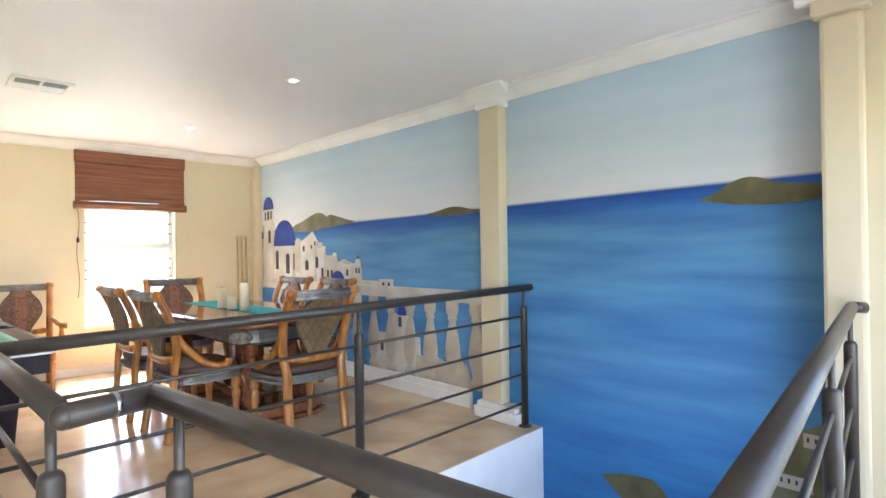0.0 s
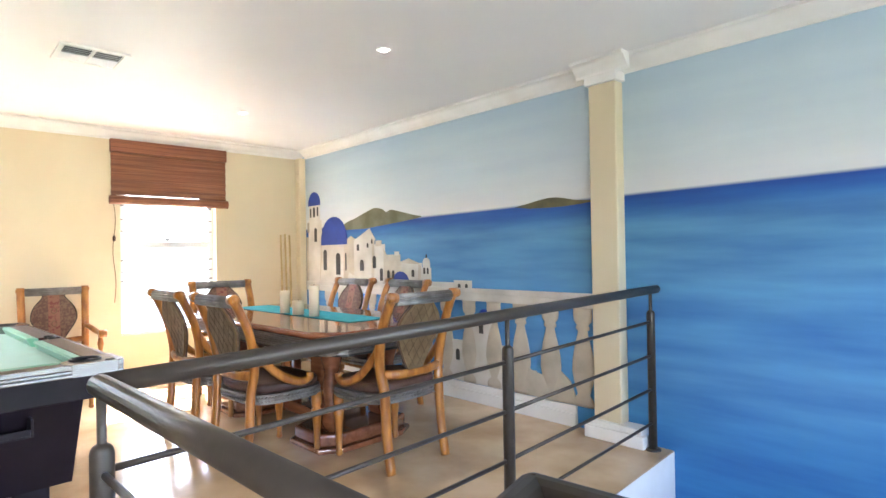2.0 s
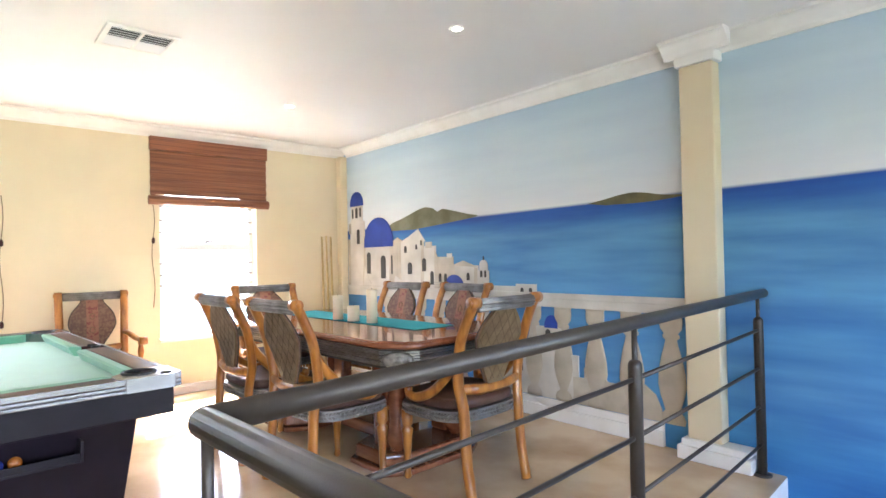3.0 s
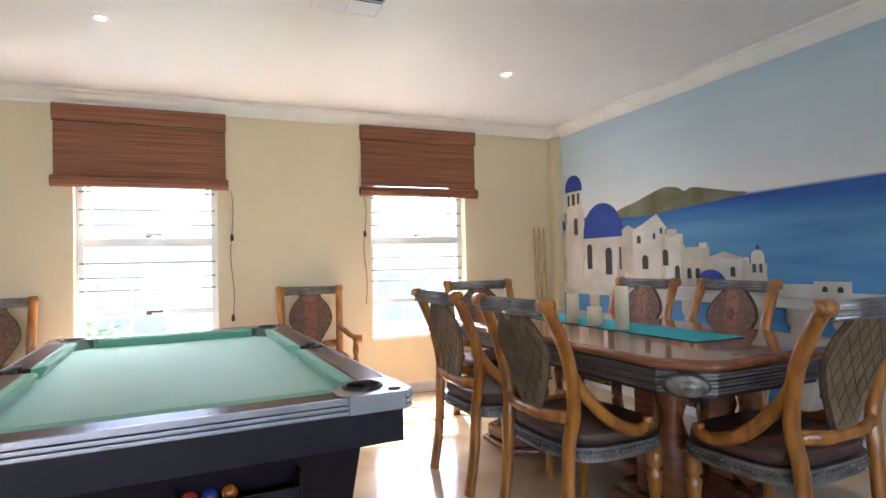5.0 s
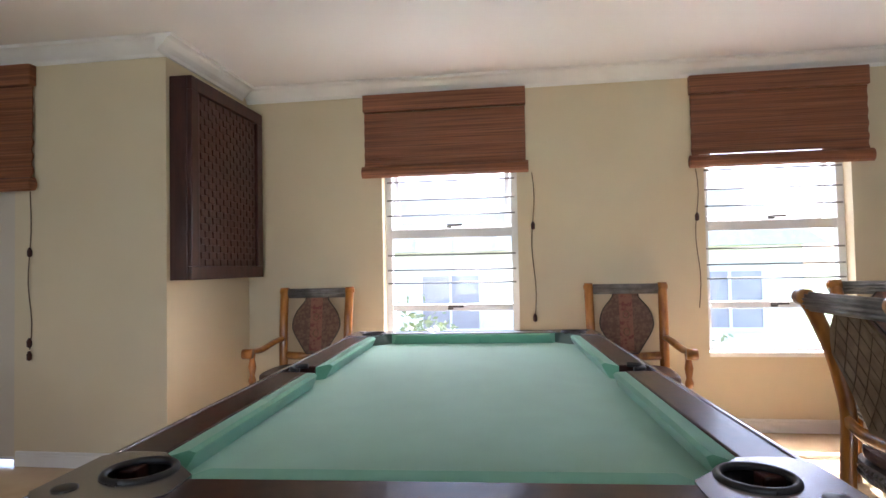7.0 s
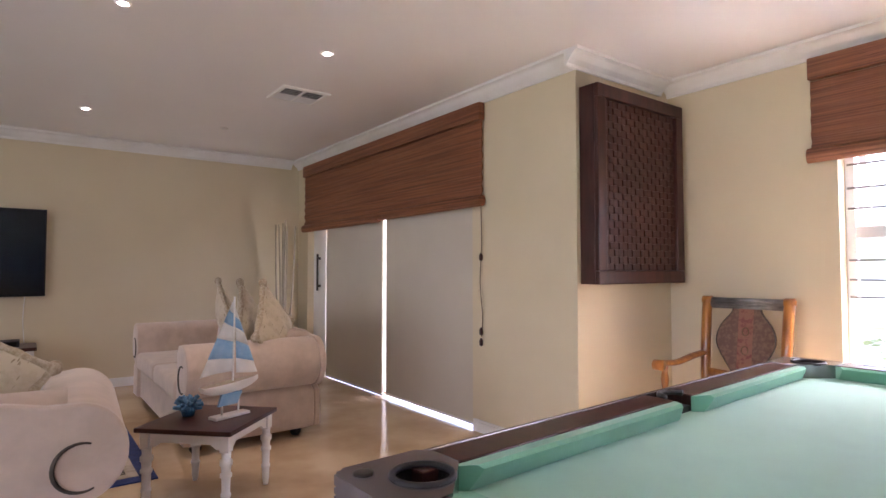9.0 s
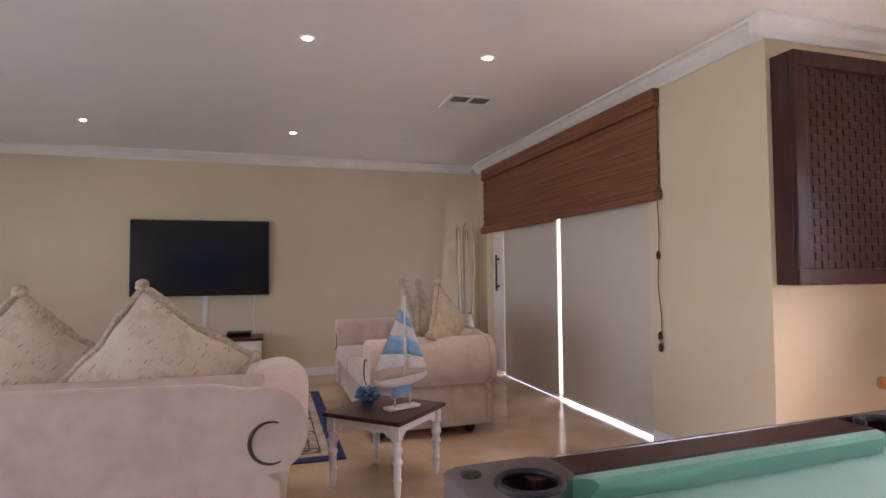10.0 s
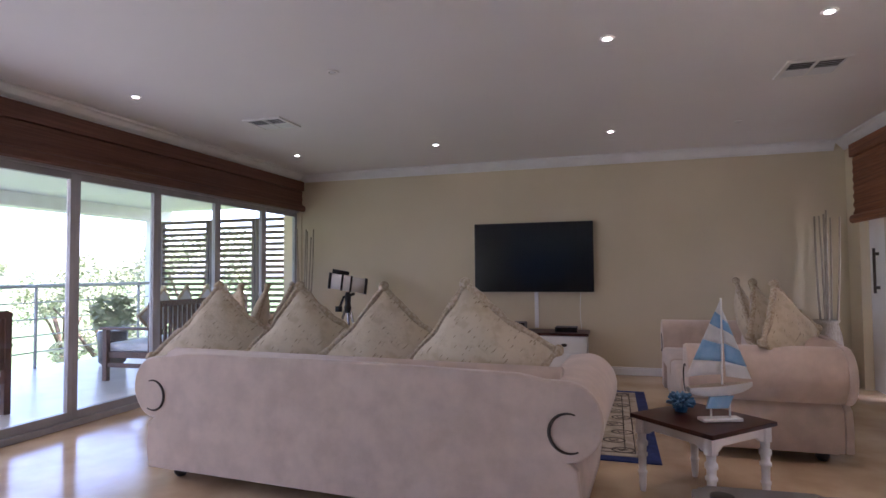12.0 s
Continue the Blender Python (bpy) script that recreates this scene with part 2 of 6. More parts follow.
# ---- mesh helpers ----
class Shape:
    """A mesh under construction."""

    def __init__(self):
        self.bm = bmesh.new()

    def _take(self, other, smooth=False):
        for f in other.faces:
            f.smooth = smooth
        me = bpy.data.meshes.new("tmp")
        other.to_mesh(me)
        other.free()
        self.bm.from_mesh(me)
        bpy.data.meshes.remove(me)
        return self

    def box(self, x0, x1, y0, y1, z0, z1, bev=0.0, seg=2, m=None):
        b = bmesh.new()
        bmesh.ops.create_cube(b, size=1.0, matrix=Matrix.Translation(((x0 + x1) / 2, (y0 + y1) / 2, (z0 + z1) / 2)) @ Matrix.Diagonal((abs(x1 - x0), abs(y1 - y0), abs(z1 - z0), 1)))
        if bev:
            bmesh.ops.bevel(b, geom=b.edges[:], offset=bev, segments=seg, profile=0.6, affect='EDGES')
        if m:
            b.transform(m)
        return self._take(b, bool(bev) and seg > 2)

    def sweep(self, pts, radii, n=10, squash=None, cap=True, smooth=True, up=None):
        """A tube through pts; radii one number or one a point; squash: width and height factors of its section."""
        pts = [Vector(p) for p in pts]
        if isinstance(radii, (int, float)):
            radii = [radii] * len(pts)
        sx, sy = squash or (1, 1)
        b, rings, side = bmesh.new(), [], None
        for i, p in enumerate(pts):
            d = (pts[min(i + 1, len(pts) - 1)] - pts[max(i - 1, 0)]).normalized()
            if up is not None:
                side = d.cross(Vector(up)).normalized()
            elif side is None:
                side = d.cross(Vector((0, 0, 1)) if abs(d.z) < 0.9 else Vector((1, 0, 0))).normalized()
            else:
                side = (side - d * side.dot(d)).normalized()
            other = side.cross(d)
            off = math.pi / n
            rings.append([b.verts.new(p + radii[i] * (sx * math.cos(2 * math.pi * k / n + off) * side + sy * math.sin(2 * math.pi * k / n + off) * other)) for k in range(n)])
        for a, c in zip(rings, rings[1:]):
            for k in range(n):
                b.faces.new((a[k], a[(k + 1) % n], c[(k + 1) % n], c[k]))
        if cap:
            b.faces.new(rings[0][::-1])
            b.faces.new(rings[-1])
        bmesh.ops.recalc_face_normals(b, faces=b.faces[:])
        return self._take(b, smooth)

    def lathe(self, profile, n=16, at=(0, 0, 0), m=None, smooth=True):
        """profile: (radius, height) from the bottom up."""
        b = bmesh.new()
        rings = [[b.verts.new((r * math.cos(2 * math.pi * k / n), r * math.sin(2 * math.pi * k / n), z)) for k in range(n)] for r, z in profile]
        for a, c in zip(rings, rings[1:]):
            for k in range(n):
                b.faces.new((a[k], a[(k + 1) % n], c[(k + 1) % n], c[k]))
        b.faces.new(rings[0][::-1])
        b.faces.new(rings[-1])
        b.transform((m or Matrix()) if m else Matrix.Translation(at))
        return self._take(b, smooth)

    def prism(self, outline, lo, hi, plane='XY', bev=0.0, m=None, smooth=False):
        """An outline of two coordinates, pushed from lo to hi along the third axis."""
        def put(u, v, w):
            return {'XY': (u, v, w), 'XZ': (u, w, v), 'YZ': (w, u, v)}[plane]
        b = bmesh.new()
        low = [b.verts.new(put(u, v, lo)) for u, v in outline]
        high = [b.verts.new(put(u, v, hi)) for u, v in outline]
        k = len(outline)
        b.faces.new(low[::-1])
        b.faces.new(high)
        for i in range(k):
            b.faces.new((low[i], low[(i + 1) % k], high[(i + 1) % k], high[i]))
        bmesh.ops.recalc_face_normals(b, faces=b.faces[:])
        if bev:
            rim = [e for e in b.edges if all(v in low for v in e.verts) or all(v in high for v in e.verts)]
            bmesh.ops.bevel(b, geom=rim, offset=bev, segments=3, profile=0.5, affect='EDGES')
        if m:
            b.transform(m)
        return self._take(b, smooth)

    def grid(self, f, nu, nv, smooth=True, closed=False):
        """A sheet of points f(u, v), u and v from 0 to 1."""
        b = bmesh.new()
        vs = [[b.verts.new(f(i / nu, j / nv)) for j in range(nv + 1)] for i in range(nu + 1)]
        for i in range(nu):
            for j in range(nv):
                b.faces.new((vs[i][j], vs[i + 1][j], vs[i + 1][j + 1], vs[i][j + 1]))
        if closed:
            bmesh.ops.remove_doubles(b, verts=b.verts[:], dist=1e-4)
        bmesh.ops.recalc_face_normals(b, faces=b.faces[:])
        return self._take(b, smooth)


def mesh_object(name, shape, mat):
    me = bpy.data.meshes.new(name)
    shape.bm.to_mesh(me)
    shape.bm.free()
    me.materials.append(M[mat] if isinstance(mat, str) else mat)
    return new(name, me)


def part(name, shape, mat, parent, label=""):
    ob = mesh_object(name, shape, mat)
    ob.parent = parent
    return tagged(ob, label) if label else ob


def share(name, ob, parent, m):
    """One more object on the mesh of ob."""
    o = new(name, ob.data)
    o.parent = parent
    o.matrix_basis = m
    return o


def thing(name, label, category, m=None, group="", kind=""):
    ob = new(name)
    if m is not None:
        ob.matrix_basis = m
    return tagged(ob, label, category, group, kind)


def structure(name, shape, mat, label, category):
    return tagged(mesh_object(name, shape, mat), label, category, kind="structure")

# ---- structure ----
H = 2.60
WX, NY, JY, LX, SY, EX = -5.80, 5.03, -0.42, -4.76, -4.92, 1.81

s = Shape()
s.prism([(WX - 0.25, 1.85), (-0.82, 1.85), (-1.085, NY), (WX - 0.25, NY)], -0.25, 0, 'XY')
s.box(WX - 0.25, EX + 0.1, JY, 1.85, -0.25, 0)
s.box(LX - 0.25, EX + 0.1, SY - 0.2, JY, -0.25, 0)
s.box(0.06, 1.22, 1.85, 2.16, -0.25, 0)
s.box(1.22, EX + 0.1, 1.85, NY, -0.25, 0)
floor = structure("floor", s, "floor", "polished cream and brown stone tile floor", "floor")

s = Shape()
s.box(WX - 0.25, EX + 0.25, SY - 0.25, NY + 0.25, H, H + 0.15)
structure("ceiling", s, "ceiling", "smooth white painted ceiling", "ceiling")


def wall_with_openings(axis, face, thick, lo, hi, z0, z1, openings):
    """A wall along an axis, its room side at face and its body towards face + thick, with openings (lo, hi, bottom, top)."""
    sh = Shape()

    def piece(a, b, c, d):
        if b - a < 1e-4 or d - c < 1e-4:
            return
        t0, t1 = min(face, face + thick), max(face, face + thick)
        sh.box(t0, t1, a, b, c, d) if axis == 'Y' else sh.box(a, b, t0, t1, c, d)
    edge = lo
    for a, b, c, d in sorted(openings):
        piece(edge, a, z0, z1)
        piece(a, b, z0, c)
        piece(a, b, d, z1)
        edge = b
    piece(edge, hi, z0, z1)
    return sh


W1, W2 = (0.66, 1.68, 0.545, 2.15), (2.99, 3.95, 0.545, 2.15)
structure("wall_west", wall_with_openings('Y', WX, -0.25, JY - 0.25, NY + 0.25, -0.25, H, [W1, W2]), "wall", "pale yellow plastered wall with two windows", "wall")
s = Shape()
s.box(WX - 0.25, LX, JY - 0.25, JY, -0.25, H)
structure("wall_jog", s, "wall", "pale yellow return wall carrying the dark cabinet", "wall")
LD = (-4.62, -1.45, -0.03, 2.12)
structure("wall_living_west", wall_with_openings('Y', LX, -0.25, SY - 0.25, JY - 0.25, -0.25, H, [LD]), "wall", "pale yellow wall with a wide shaded doorway", "wall")
s = Shape()
s.box(LX - 0.25, EX + 0.3, SY - 0.25, SY, -0.25, H)
structure("wall_south", s, "wall", "pale yellow wall behind the television", "wall")
SD = (-4.90, 4.60, -0.03, 2.10)
structure("wall_east", wall_with_openings('Y', EX, 0.2, SY - 0.25, NY + 0.25, -0.25, H, [SD]), "wall", "pale yellow wall with a run of glazed sliding doors", "wall")
s = Shape()
s.box(0.765, EX, NY - 0.14, NY + 0.25, -2.9, H)
structure("wall_north_east", s, "wall", "pale yellow pier beside the sea mural", "wall")

# lower flight of the stairwell, closed round
s = Shape()
s.box(-1.30, 1.42, 1.65, 1.85, -2.9, -0.251)
s.box(1.222, 1.42, 1.85, NY, -2.9, -0.251)
structure("wall_stairwell", s, "white", "white plastered stairwell side walls", "wall")
s = Shape()
s.box(-1.3, 1.42, 1.65, NY + 0.25, -3.0, -2.9)
structure("floor_lower", s, "floor", "stone floor at the foot of the stairwell", "floor")
# white rim round the opening in the floor
s = Shape()
s.prism([(-1.285, 5.028), (-1.081, 5.028), (-0.816, 1.85), (-1.02, 1.85)], -2.9, -0.006)
s.prism([(-1.06, 1.82), (1.25, 2.06), (1.25, 1.86), (-0.9, 1.66)], -0.40, -0.006)
structure("stair_edge_trim", s, "white", "white plaster edge of the floor at the stairwell", "trim")

# mural wall
m_mural = material("mural_paint", (0.3, 0.5, 0.6), 0.7, bump=0.05, bump_scale=200)
n, l = m_mural.node_tree.nodes, m_mural.node_tree.links
co, sep, ramp = n.new("ShaderNodeTexCoord"), n.new("ShaderNodeSeparateXYZ"), n.new("ShaderNodeValToRGB")
warp, wmap, addn, mr = n.new("ShaderNodeTexNoise"), n.new("ShaderNodeMapping"), n.new("ShaderNodeMath"), n.new("ShaderNodeMapRange")
l.new(co.outputs["Object"], sep.inputs[0])
wmap.inputs["Scale"].default_value = (0.55, 1, 4.5)
l.new(co.outputs["Object"], wmap.inputs[0])
l.new(wmap.outputs[0], warp.inputs["Vector"])
warp.inputs["Scale"].default_value, warp.inputs["Detail"].default_value = 1.6, 6
mr.inputs["From Min"].default_value, mr.inputs["From Max"].default_value = -2.9, 2.6
slope, lift = n.new("ShaderNodeMath"), n.new("ShaderNodeMath")
slope.operation, slope.inputs[1].default_value = 'MULTIPLY', -0.012
lift.operation = 'ADD'
l.new(sep.outputs["X"], slope.inputs[0])
l.new(slope.outputs[0], lift.inputs[0])
l.new(sep.outputs["Z"], lift.inputs[1])
l.new(lift.outputs[0], mr.inputs["Value"])
l.new(mr.outputs[0], ramp.inputs[0])
HZ = (1.69 + 2.9) / 5.5
stops = [(0.0, (0.015, 0.10, 0.27)), (0.50, (0.03, 0.18, 0.43)), (0.56, (0.055, 0.235, 0.52)), (0.62, (0.095, 0.285, 0.55)), (0.68, (0.075, 0.25, 0.52)), (0.745, (0.10, 0.28, 0.49)),
         (0.795, (0.085, 0.25, 0.45)), (HZ - 0.0135, (0.020, 0.115, 0.38)), (HZ - 0.0005, (0.010, 0.062, 0.29)), (HZ + 0.0005, (0.68, 0.69, 0.69)), (0.885, (0.57, 0.65, 0.69)), (1.0, (0.44, 0.58, 0.68))]
els = ramp.color_ramp.elements
while len(els) < len(stops):
    els.new(0.5)
for e, (p, c) in zip(els, stops):
    e.position, e.color = p, (*c, 1)
mixer = n.new("ShaderNodeMix")
mixer.data_type, mixer.blend_type = 'RGBA', 'SOFT_LIGHT'
calm = n.new("ShaderNodeMapRange")
calm.inputs["From Min"].default_value, calm.inputs["From Max"].default_value = HZ - 0.005, HZ + 0.01
calm.inputs["To Min"].default_value, calm.inputs["To Max"].default_value = 0.62, 0.20
l.new(mr.outputs[0], calm.inputs["Value"])
l.new(calm.outputs[0], mixer.inputs[0])
streak = n.new("ShaderNodeValToRGB")
streak.color_ramp.elements[0].position, streak.color_ramp.elements[1].position = 0.32, 0.70
streak.color_ramp.elements[0].color, streak.color_ramp.elements[1].color = (0.16, 0.18, 0.30, 1), (0.74, 0.76, 0.72, 1)
l.new(warp.outputs["Fac"], streak.inputs[0])
l.new(ramp.outputs[0], mixer.inputs[6])
l.new(streak.outputs[0], mixer.inputs[7])
l.new(mixer.outputs[2], n["Principled BSDF"].inputs["Base Color"])
s = Shape()
s.box(WX - 0.25, 0.765, NY, NY + 0.25, -2.9, H)
structure("wall_north_mural", s, m_mural, "wall painted with a blue sea and pale sky mural", "wall")


def column(name, x0, x1, proud, label):
    t = thing(name, label, "column", kind="structure")
    sh = Shape()
    sh.box(x0, x1, NY - proud, NY - 0.001, 0.125, 2.44, 0.012, 3)
    part("shaft", sh, "wall", t)
    sh = Shape()
    sh.box(x0 - 0.02, x1 + 0.02, NY - proud - 0.02, NY - 0.001, 2.44, 2.505, 0.01)
    part("capital", sh, "white", t)
    sh = Shape()
    sh.box(x0 - 0.05, x1 + 0.175, NY - proud - 0.05, NY - 0.001, 0.002, 0.085, 0.008)
    sh.box(x0 - 0.03, x1 + 0.155, NY - proud - 0.03, NY - 0.001, 0.085, 0.125, 0.008)
    part("base", sh, "white", t)
    return t


column("column", -1.602, -1.392, 0.10, "cream painted column in front of the mural, white base")
s = Shape()
s.box(WX, WX + 0.10, NY - 0.09, NY - 0.001, 0.0, 2.5, 0.01)
structure("pilaster", s, "wall", "pale yellow corner pilaster beside the mural", "pilaster")
s = Shape()
s.box(0.755, 0.93, NY - 0.20, NY - 0.141, -2.9, 2.42, 0.02)
s.box(0.725, 0.96, NY - 0.23, NY - 0.141, 2.42, 2.5, 0.01)
structure("pier_pilaster", s, "wall", "pale yellow pilaster at the end of the mural", "pilaster")

# cornices: a stepped white moulding under the ceiling
PROFILE = [(0.0, -0.105), (0.016, -0.105), (0.022, -0.085), (0.05, -0.06), (0.075, -0.03), (0.09, -0.022), (0.105, -0.02), (0.105, 0.0), (0.0, 0.0)]


def cornice(name, a, b, nx, ny):
    """From a to b on the plan; nx, ny points into the room."""
    bmx = bmesh.new()
    rings = []
    d = (Vector((*b, 0)) - Vector((*a, 0))).normalized()
    for p in (a, b):
        rings.append([bmx.verts.new((p[0] + nx * u, p[1] + ny * u, H - 0.002 + v)) for u, v in PROFILE])
    k = len(PROFILE)
    for i in range(k):
        bmx.faces.new((rings[0][i], rings[0][(i + 1) % k], rings[1][(i + 1) % k], rings[1][i]))
    bmx.faces.new(rings[0])
    bmx.faces.new(rings[1][::-1])
    bmesh.ops.recalc_face_normals(bmx, faces=bmx.faces[:])
    sh = Shape()
    sh._take(bmx)
    return structure(name, sh, "white", "white moulded plaster ceiling cornice", "cornice")


cornice("cornice_west", (WX, JY), (WX, NY), 1, 0)
cornice("cornice_north", (WX + 0.105, NY), (0.765, NY), 0, -1)
cornice("cornice_column", (-1.685, NY - 0.10), (-1.285, NY - 0.10), 0, -1)
cornice("cornice_pier", (0.66, NY - 0.2), (EX, NY - 0.2), 0, -1)
cornice("cornice_jog", (WX + 0.105, JY), (LX + 0.105, JY), 0, 1)
cornice("cornice_living_west", (LX, JY + 0.0), (LX, SY), 1, 0)
cornice("cornice_south", (LX + 0.105, SY), (EX, SY), 0, 1)
cornice("cornice_east", (EX, SY + 0.105), (EX, NY - 0.3), -1, 0)


def skirting(name, x0, x1, y0, y1):
    sh = Shape()
    sh.box(x0, x1, y0, y1, 0.001, 0.075, 0.004)
    sh.box(x0 if x1 - x0 > 0.05 else x0, x1, y0, y1, 0.075, 0.095, 0.008)
    structure(name, sh, "white", "low white skirting board", "skirting board")


skirting("baseboard_west", WX, WX + 0.018, JY + 0.02, NY - 0.1)
skirting("baseboard_jog", WX + 0.02, LX, JY, JY + 0.018)
skirting("baseboard_living_west", LX, LX + 0.018, -1.43, JY - 0.002)
skirting("baseboard_south", LX + 0.02, EX, SY, SY + 0.018)
skirting("baseboard_pier", 0.90, EX, NY - 0.158, NY - 0.14)
s = Shape()
s.box(WX + 0.11, -1.80, NY - 0.035, NY - 0.001, 0.001, 0.10, 0.005)
s.box(WX + 0.11, -1.80, NY - 0.022, NY - 0.001, 0.10, 0.155, 0.006)
structure("baseboard_mural", s, "white", "white moulded skirting under the mural", "skirting board")


# ---- windows and blinds of the west wall ----
def window(name, y0, y1, z0, z1, hung):
    x = WX - 0.13
    t = thing(name, "white aluminium window with burglar bars and a top-hung sash", "window", kind="structure")
    sh = Shape()
    sh.box(x - 0.03, x + 0.03, y0, y0 + 0.05, z0, z1, 0.004)
    sh.box(x - 0.03, x + 0.03, y1 - 0.05, y1, z0, z1, 0.004)
    for a, b in ((z0, z0 + 0.05), (0.845, 0.895), (1.405, 1.475), (z1 - 0.05, z1)):
        sh.box(x - 0.03, x + 0.03, y0 + 0.05, y1 - 0.05, a, b, 0.004)
    part("window_frame", sh, "aluminium", t)
    for a, b in ((z0 + 0.05, 0.845), (0.895, 1.405)):
        sh = Shape()
        sh.box(x - 0.003, x + 0.003, y0 + 0.05, y1 - 0.05, a, b)
        part("pane", sh, "glass", t).visible_shadow = False
    # the sash over the transom stands open, hinged at its top
    sash = Shape()
    w0, w1, h0, h1 = y0 + 0.055, y1 - 0.055, -0.66, 0.0
    for a, b, c, d in ((w0, w1, h0, h0 + 0.04), (w0, w1, h1 - 0.04, h1), (w0, w0 + 0.04, h0 + 0.04, h1 - 0.04), (w1 - 0.04, w1, h0 + 0.04, h1 - 0.04)):
        sash.box(-0.015, 0.015, a, b, c, d, 0.003)
    o = part("sash", sash, "aluminium", t)
    o.matrix_basis = pose(x, 0, z1 - 0.03, 0, hung, 0)
    sh = Shape()
    sh.box(-0.003, 0.003, w0 + 0.04, w1 - 0.04, h0 + 0.04, h1 - 0.04)
    g = part("sash_pane", sh, "glass", o)
    g.visible_shadow = False
    for z in (1.06, 1.16, 1.275, 1.58, 1.70, 1.84, 1.98):
        sh = Shape()
        sh.sweep([(x + 0.05, y0 + 0.02, z), (x + 0.05, y1 - 0.02, z)], 0.007, 8)
        part("bar", sh, "louvrebar", t)
    for z in (0.87, 1.49):
        sh = Shape()
        sh.box(x + 0.03, x + 0.05, (y0 + y1) / 2 - 0.03, (y0 + y1) / 2 + 0.09, z, z + 0.018, 0.005)
        sh.box(x + 0.03, x + 0.06, (y0 + y1) / 2 - 0.03, (y0 + y1) / 2 + 0.01, z - 0.015, z + 0.005, 0.004)
        part("handle", sh, "steel", t, "dark metal window catch")
    sh = Shape()
    sh.box(WX - 0.25, WX + 0.004, y0 + 0.001, y1 - 0.001, z0 - 0.03, z0 + 0.004, 0.004)
    part("window_sill", sh, "white", t)
    return t


window("window_1", *W1, 10)
window("window_2", *W2, 16)


def roman_blind(x, y0, y1, top, bottom, label, face=1, gap=0.0, step=None, group="reed blinds", reed="blind"):
    """A raised woven blind on a wall that faces +x (face 1) or -x (face -1)."""
    t = thing("roman_blind", label, "blind", group=group)
    sh = Shape()
    sh.box(x, x + face * 0.055, y0, y1, top - 0.13, top, 0.006)
    part("valance", sh, reed, t)
    sh = Shape()
    rows = int((top - 0.13 - bottom - 0.06) / 0.0125)
    for i in range(rows):
        z = bottom + 0.06 + (i + 0.5) * 0.0125
        bulge = 0.022 + 0.008 * math.sin(i * 0.9) * (0.3 + 0.7 * (1 - i / rows))
        end = y1 - 0.006 if not (gap and i == 2) else y0 + 0.01
        if end < y1 - 0.1:
            sh.box(x + face * (bulge - 0.004), x + face * (bulge + 0.004), y0 + 0.006, y1 - 0.3, z - 0.0064, z + 0.0015)
            sh.box(x + face * (bulge - 0.004), x + face * (bulge + 0.004), y1 - 0.3, y1 - 0.006, z - 0.0064, z + 0.0064)
        sh.box(x + face * (bulge - 0.004), x + face * (bulge + 0.004), y0 + 0.006, max(end, y0 + 0.05), z - 0.0064, z + 0.0064)
    tagged(part("woven_panel", sh, reed, t), kind="stuff")
    sh = Shape()
    k = 9
    prof = [(x + face * (0.035 + 0.032 * math.cos(a)), bottom + 0.045 + 0.045 * math.sin(a)) for a in [2 * math.pi * i / k for i in range(k)]]
    if step is None:
        sh.prism([(p[0], p[1]) for p in prof], y0 - 0.012, y1 + 0.012, 'XZ', smooth=False)
    else:
        sh.prism([(p[0], p[1]) for p in prof], step, y1 + 0.012, 'XZ')
        sh.prism([(p[0], p[1] - 0.015) for p in prof], y0 - 0.012, step, 'XZ')
    part("bottom_roll", sh, reed, t)
    return t


roman_blind(WX + 0.002, 0.53, 1.755, 2.495, 1.86, "reddish brown woven reed blind, drawn up over the window")
roman_blind(WX + 0.002, 2.90, 4.06, 2.495, 1.84, "reddish brown woven reed blind hanging slightly askew, gap above its roll", gap=1)
roman_blind(LX + 0.002, -4.66, -1.30, 2.495, 1.70, "long reddish brown woven reed blind over the shaded doorway", step=-2.83)
# backlit side of the room: its shade is put into this blind's colour
roman_blind(EX - 0.002, -4.88, 4.60, 2.495, 2.075, "long woven reed blind above the sliding doors, colour darkened as if backlit", face=-1, reed="backlitblind")


def pull_cord(x, y, top, bottom, label, knobs):
    t = thing("blind_cord", label, "cord")
    sh = Shape()
    pts = [(x + 0.02 + 0.006 * math.sin(i), y + 0.012 * math.sin(i * 0.8), top + (bottom - top) * i / 12) for i in range(13)]
    sh.sweep(pts, 0.0035, 6)
    part("string", sh, "cord", t)
    for z in knobs:
        sh = Shape()
        sh.lathe([(0.004, -0.03), (0.014, -0.022), (0.015, 0.01), (0.006, 0.03)], 10, (x + 0.022, y, z))
        part("knob", sh, "darkwood", t)
    return t


pull_cord(WX, 1.79, 1.86, 0.78, "thin brown blind cord with a dark knob", (1.47, 0.80))
pull_cord(WX, 2.93, 1.84, 0.86, "thin brown blind cord with a dark knob", (1.50,))
pull_cord(LX, -1.325, 1.70, 0.72, "looped brown blind cord with wooden knobs", (1.32, 0.76, 0.68))

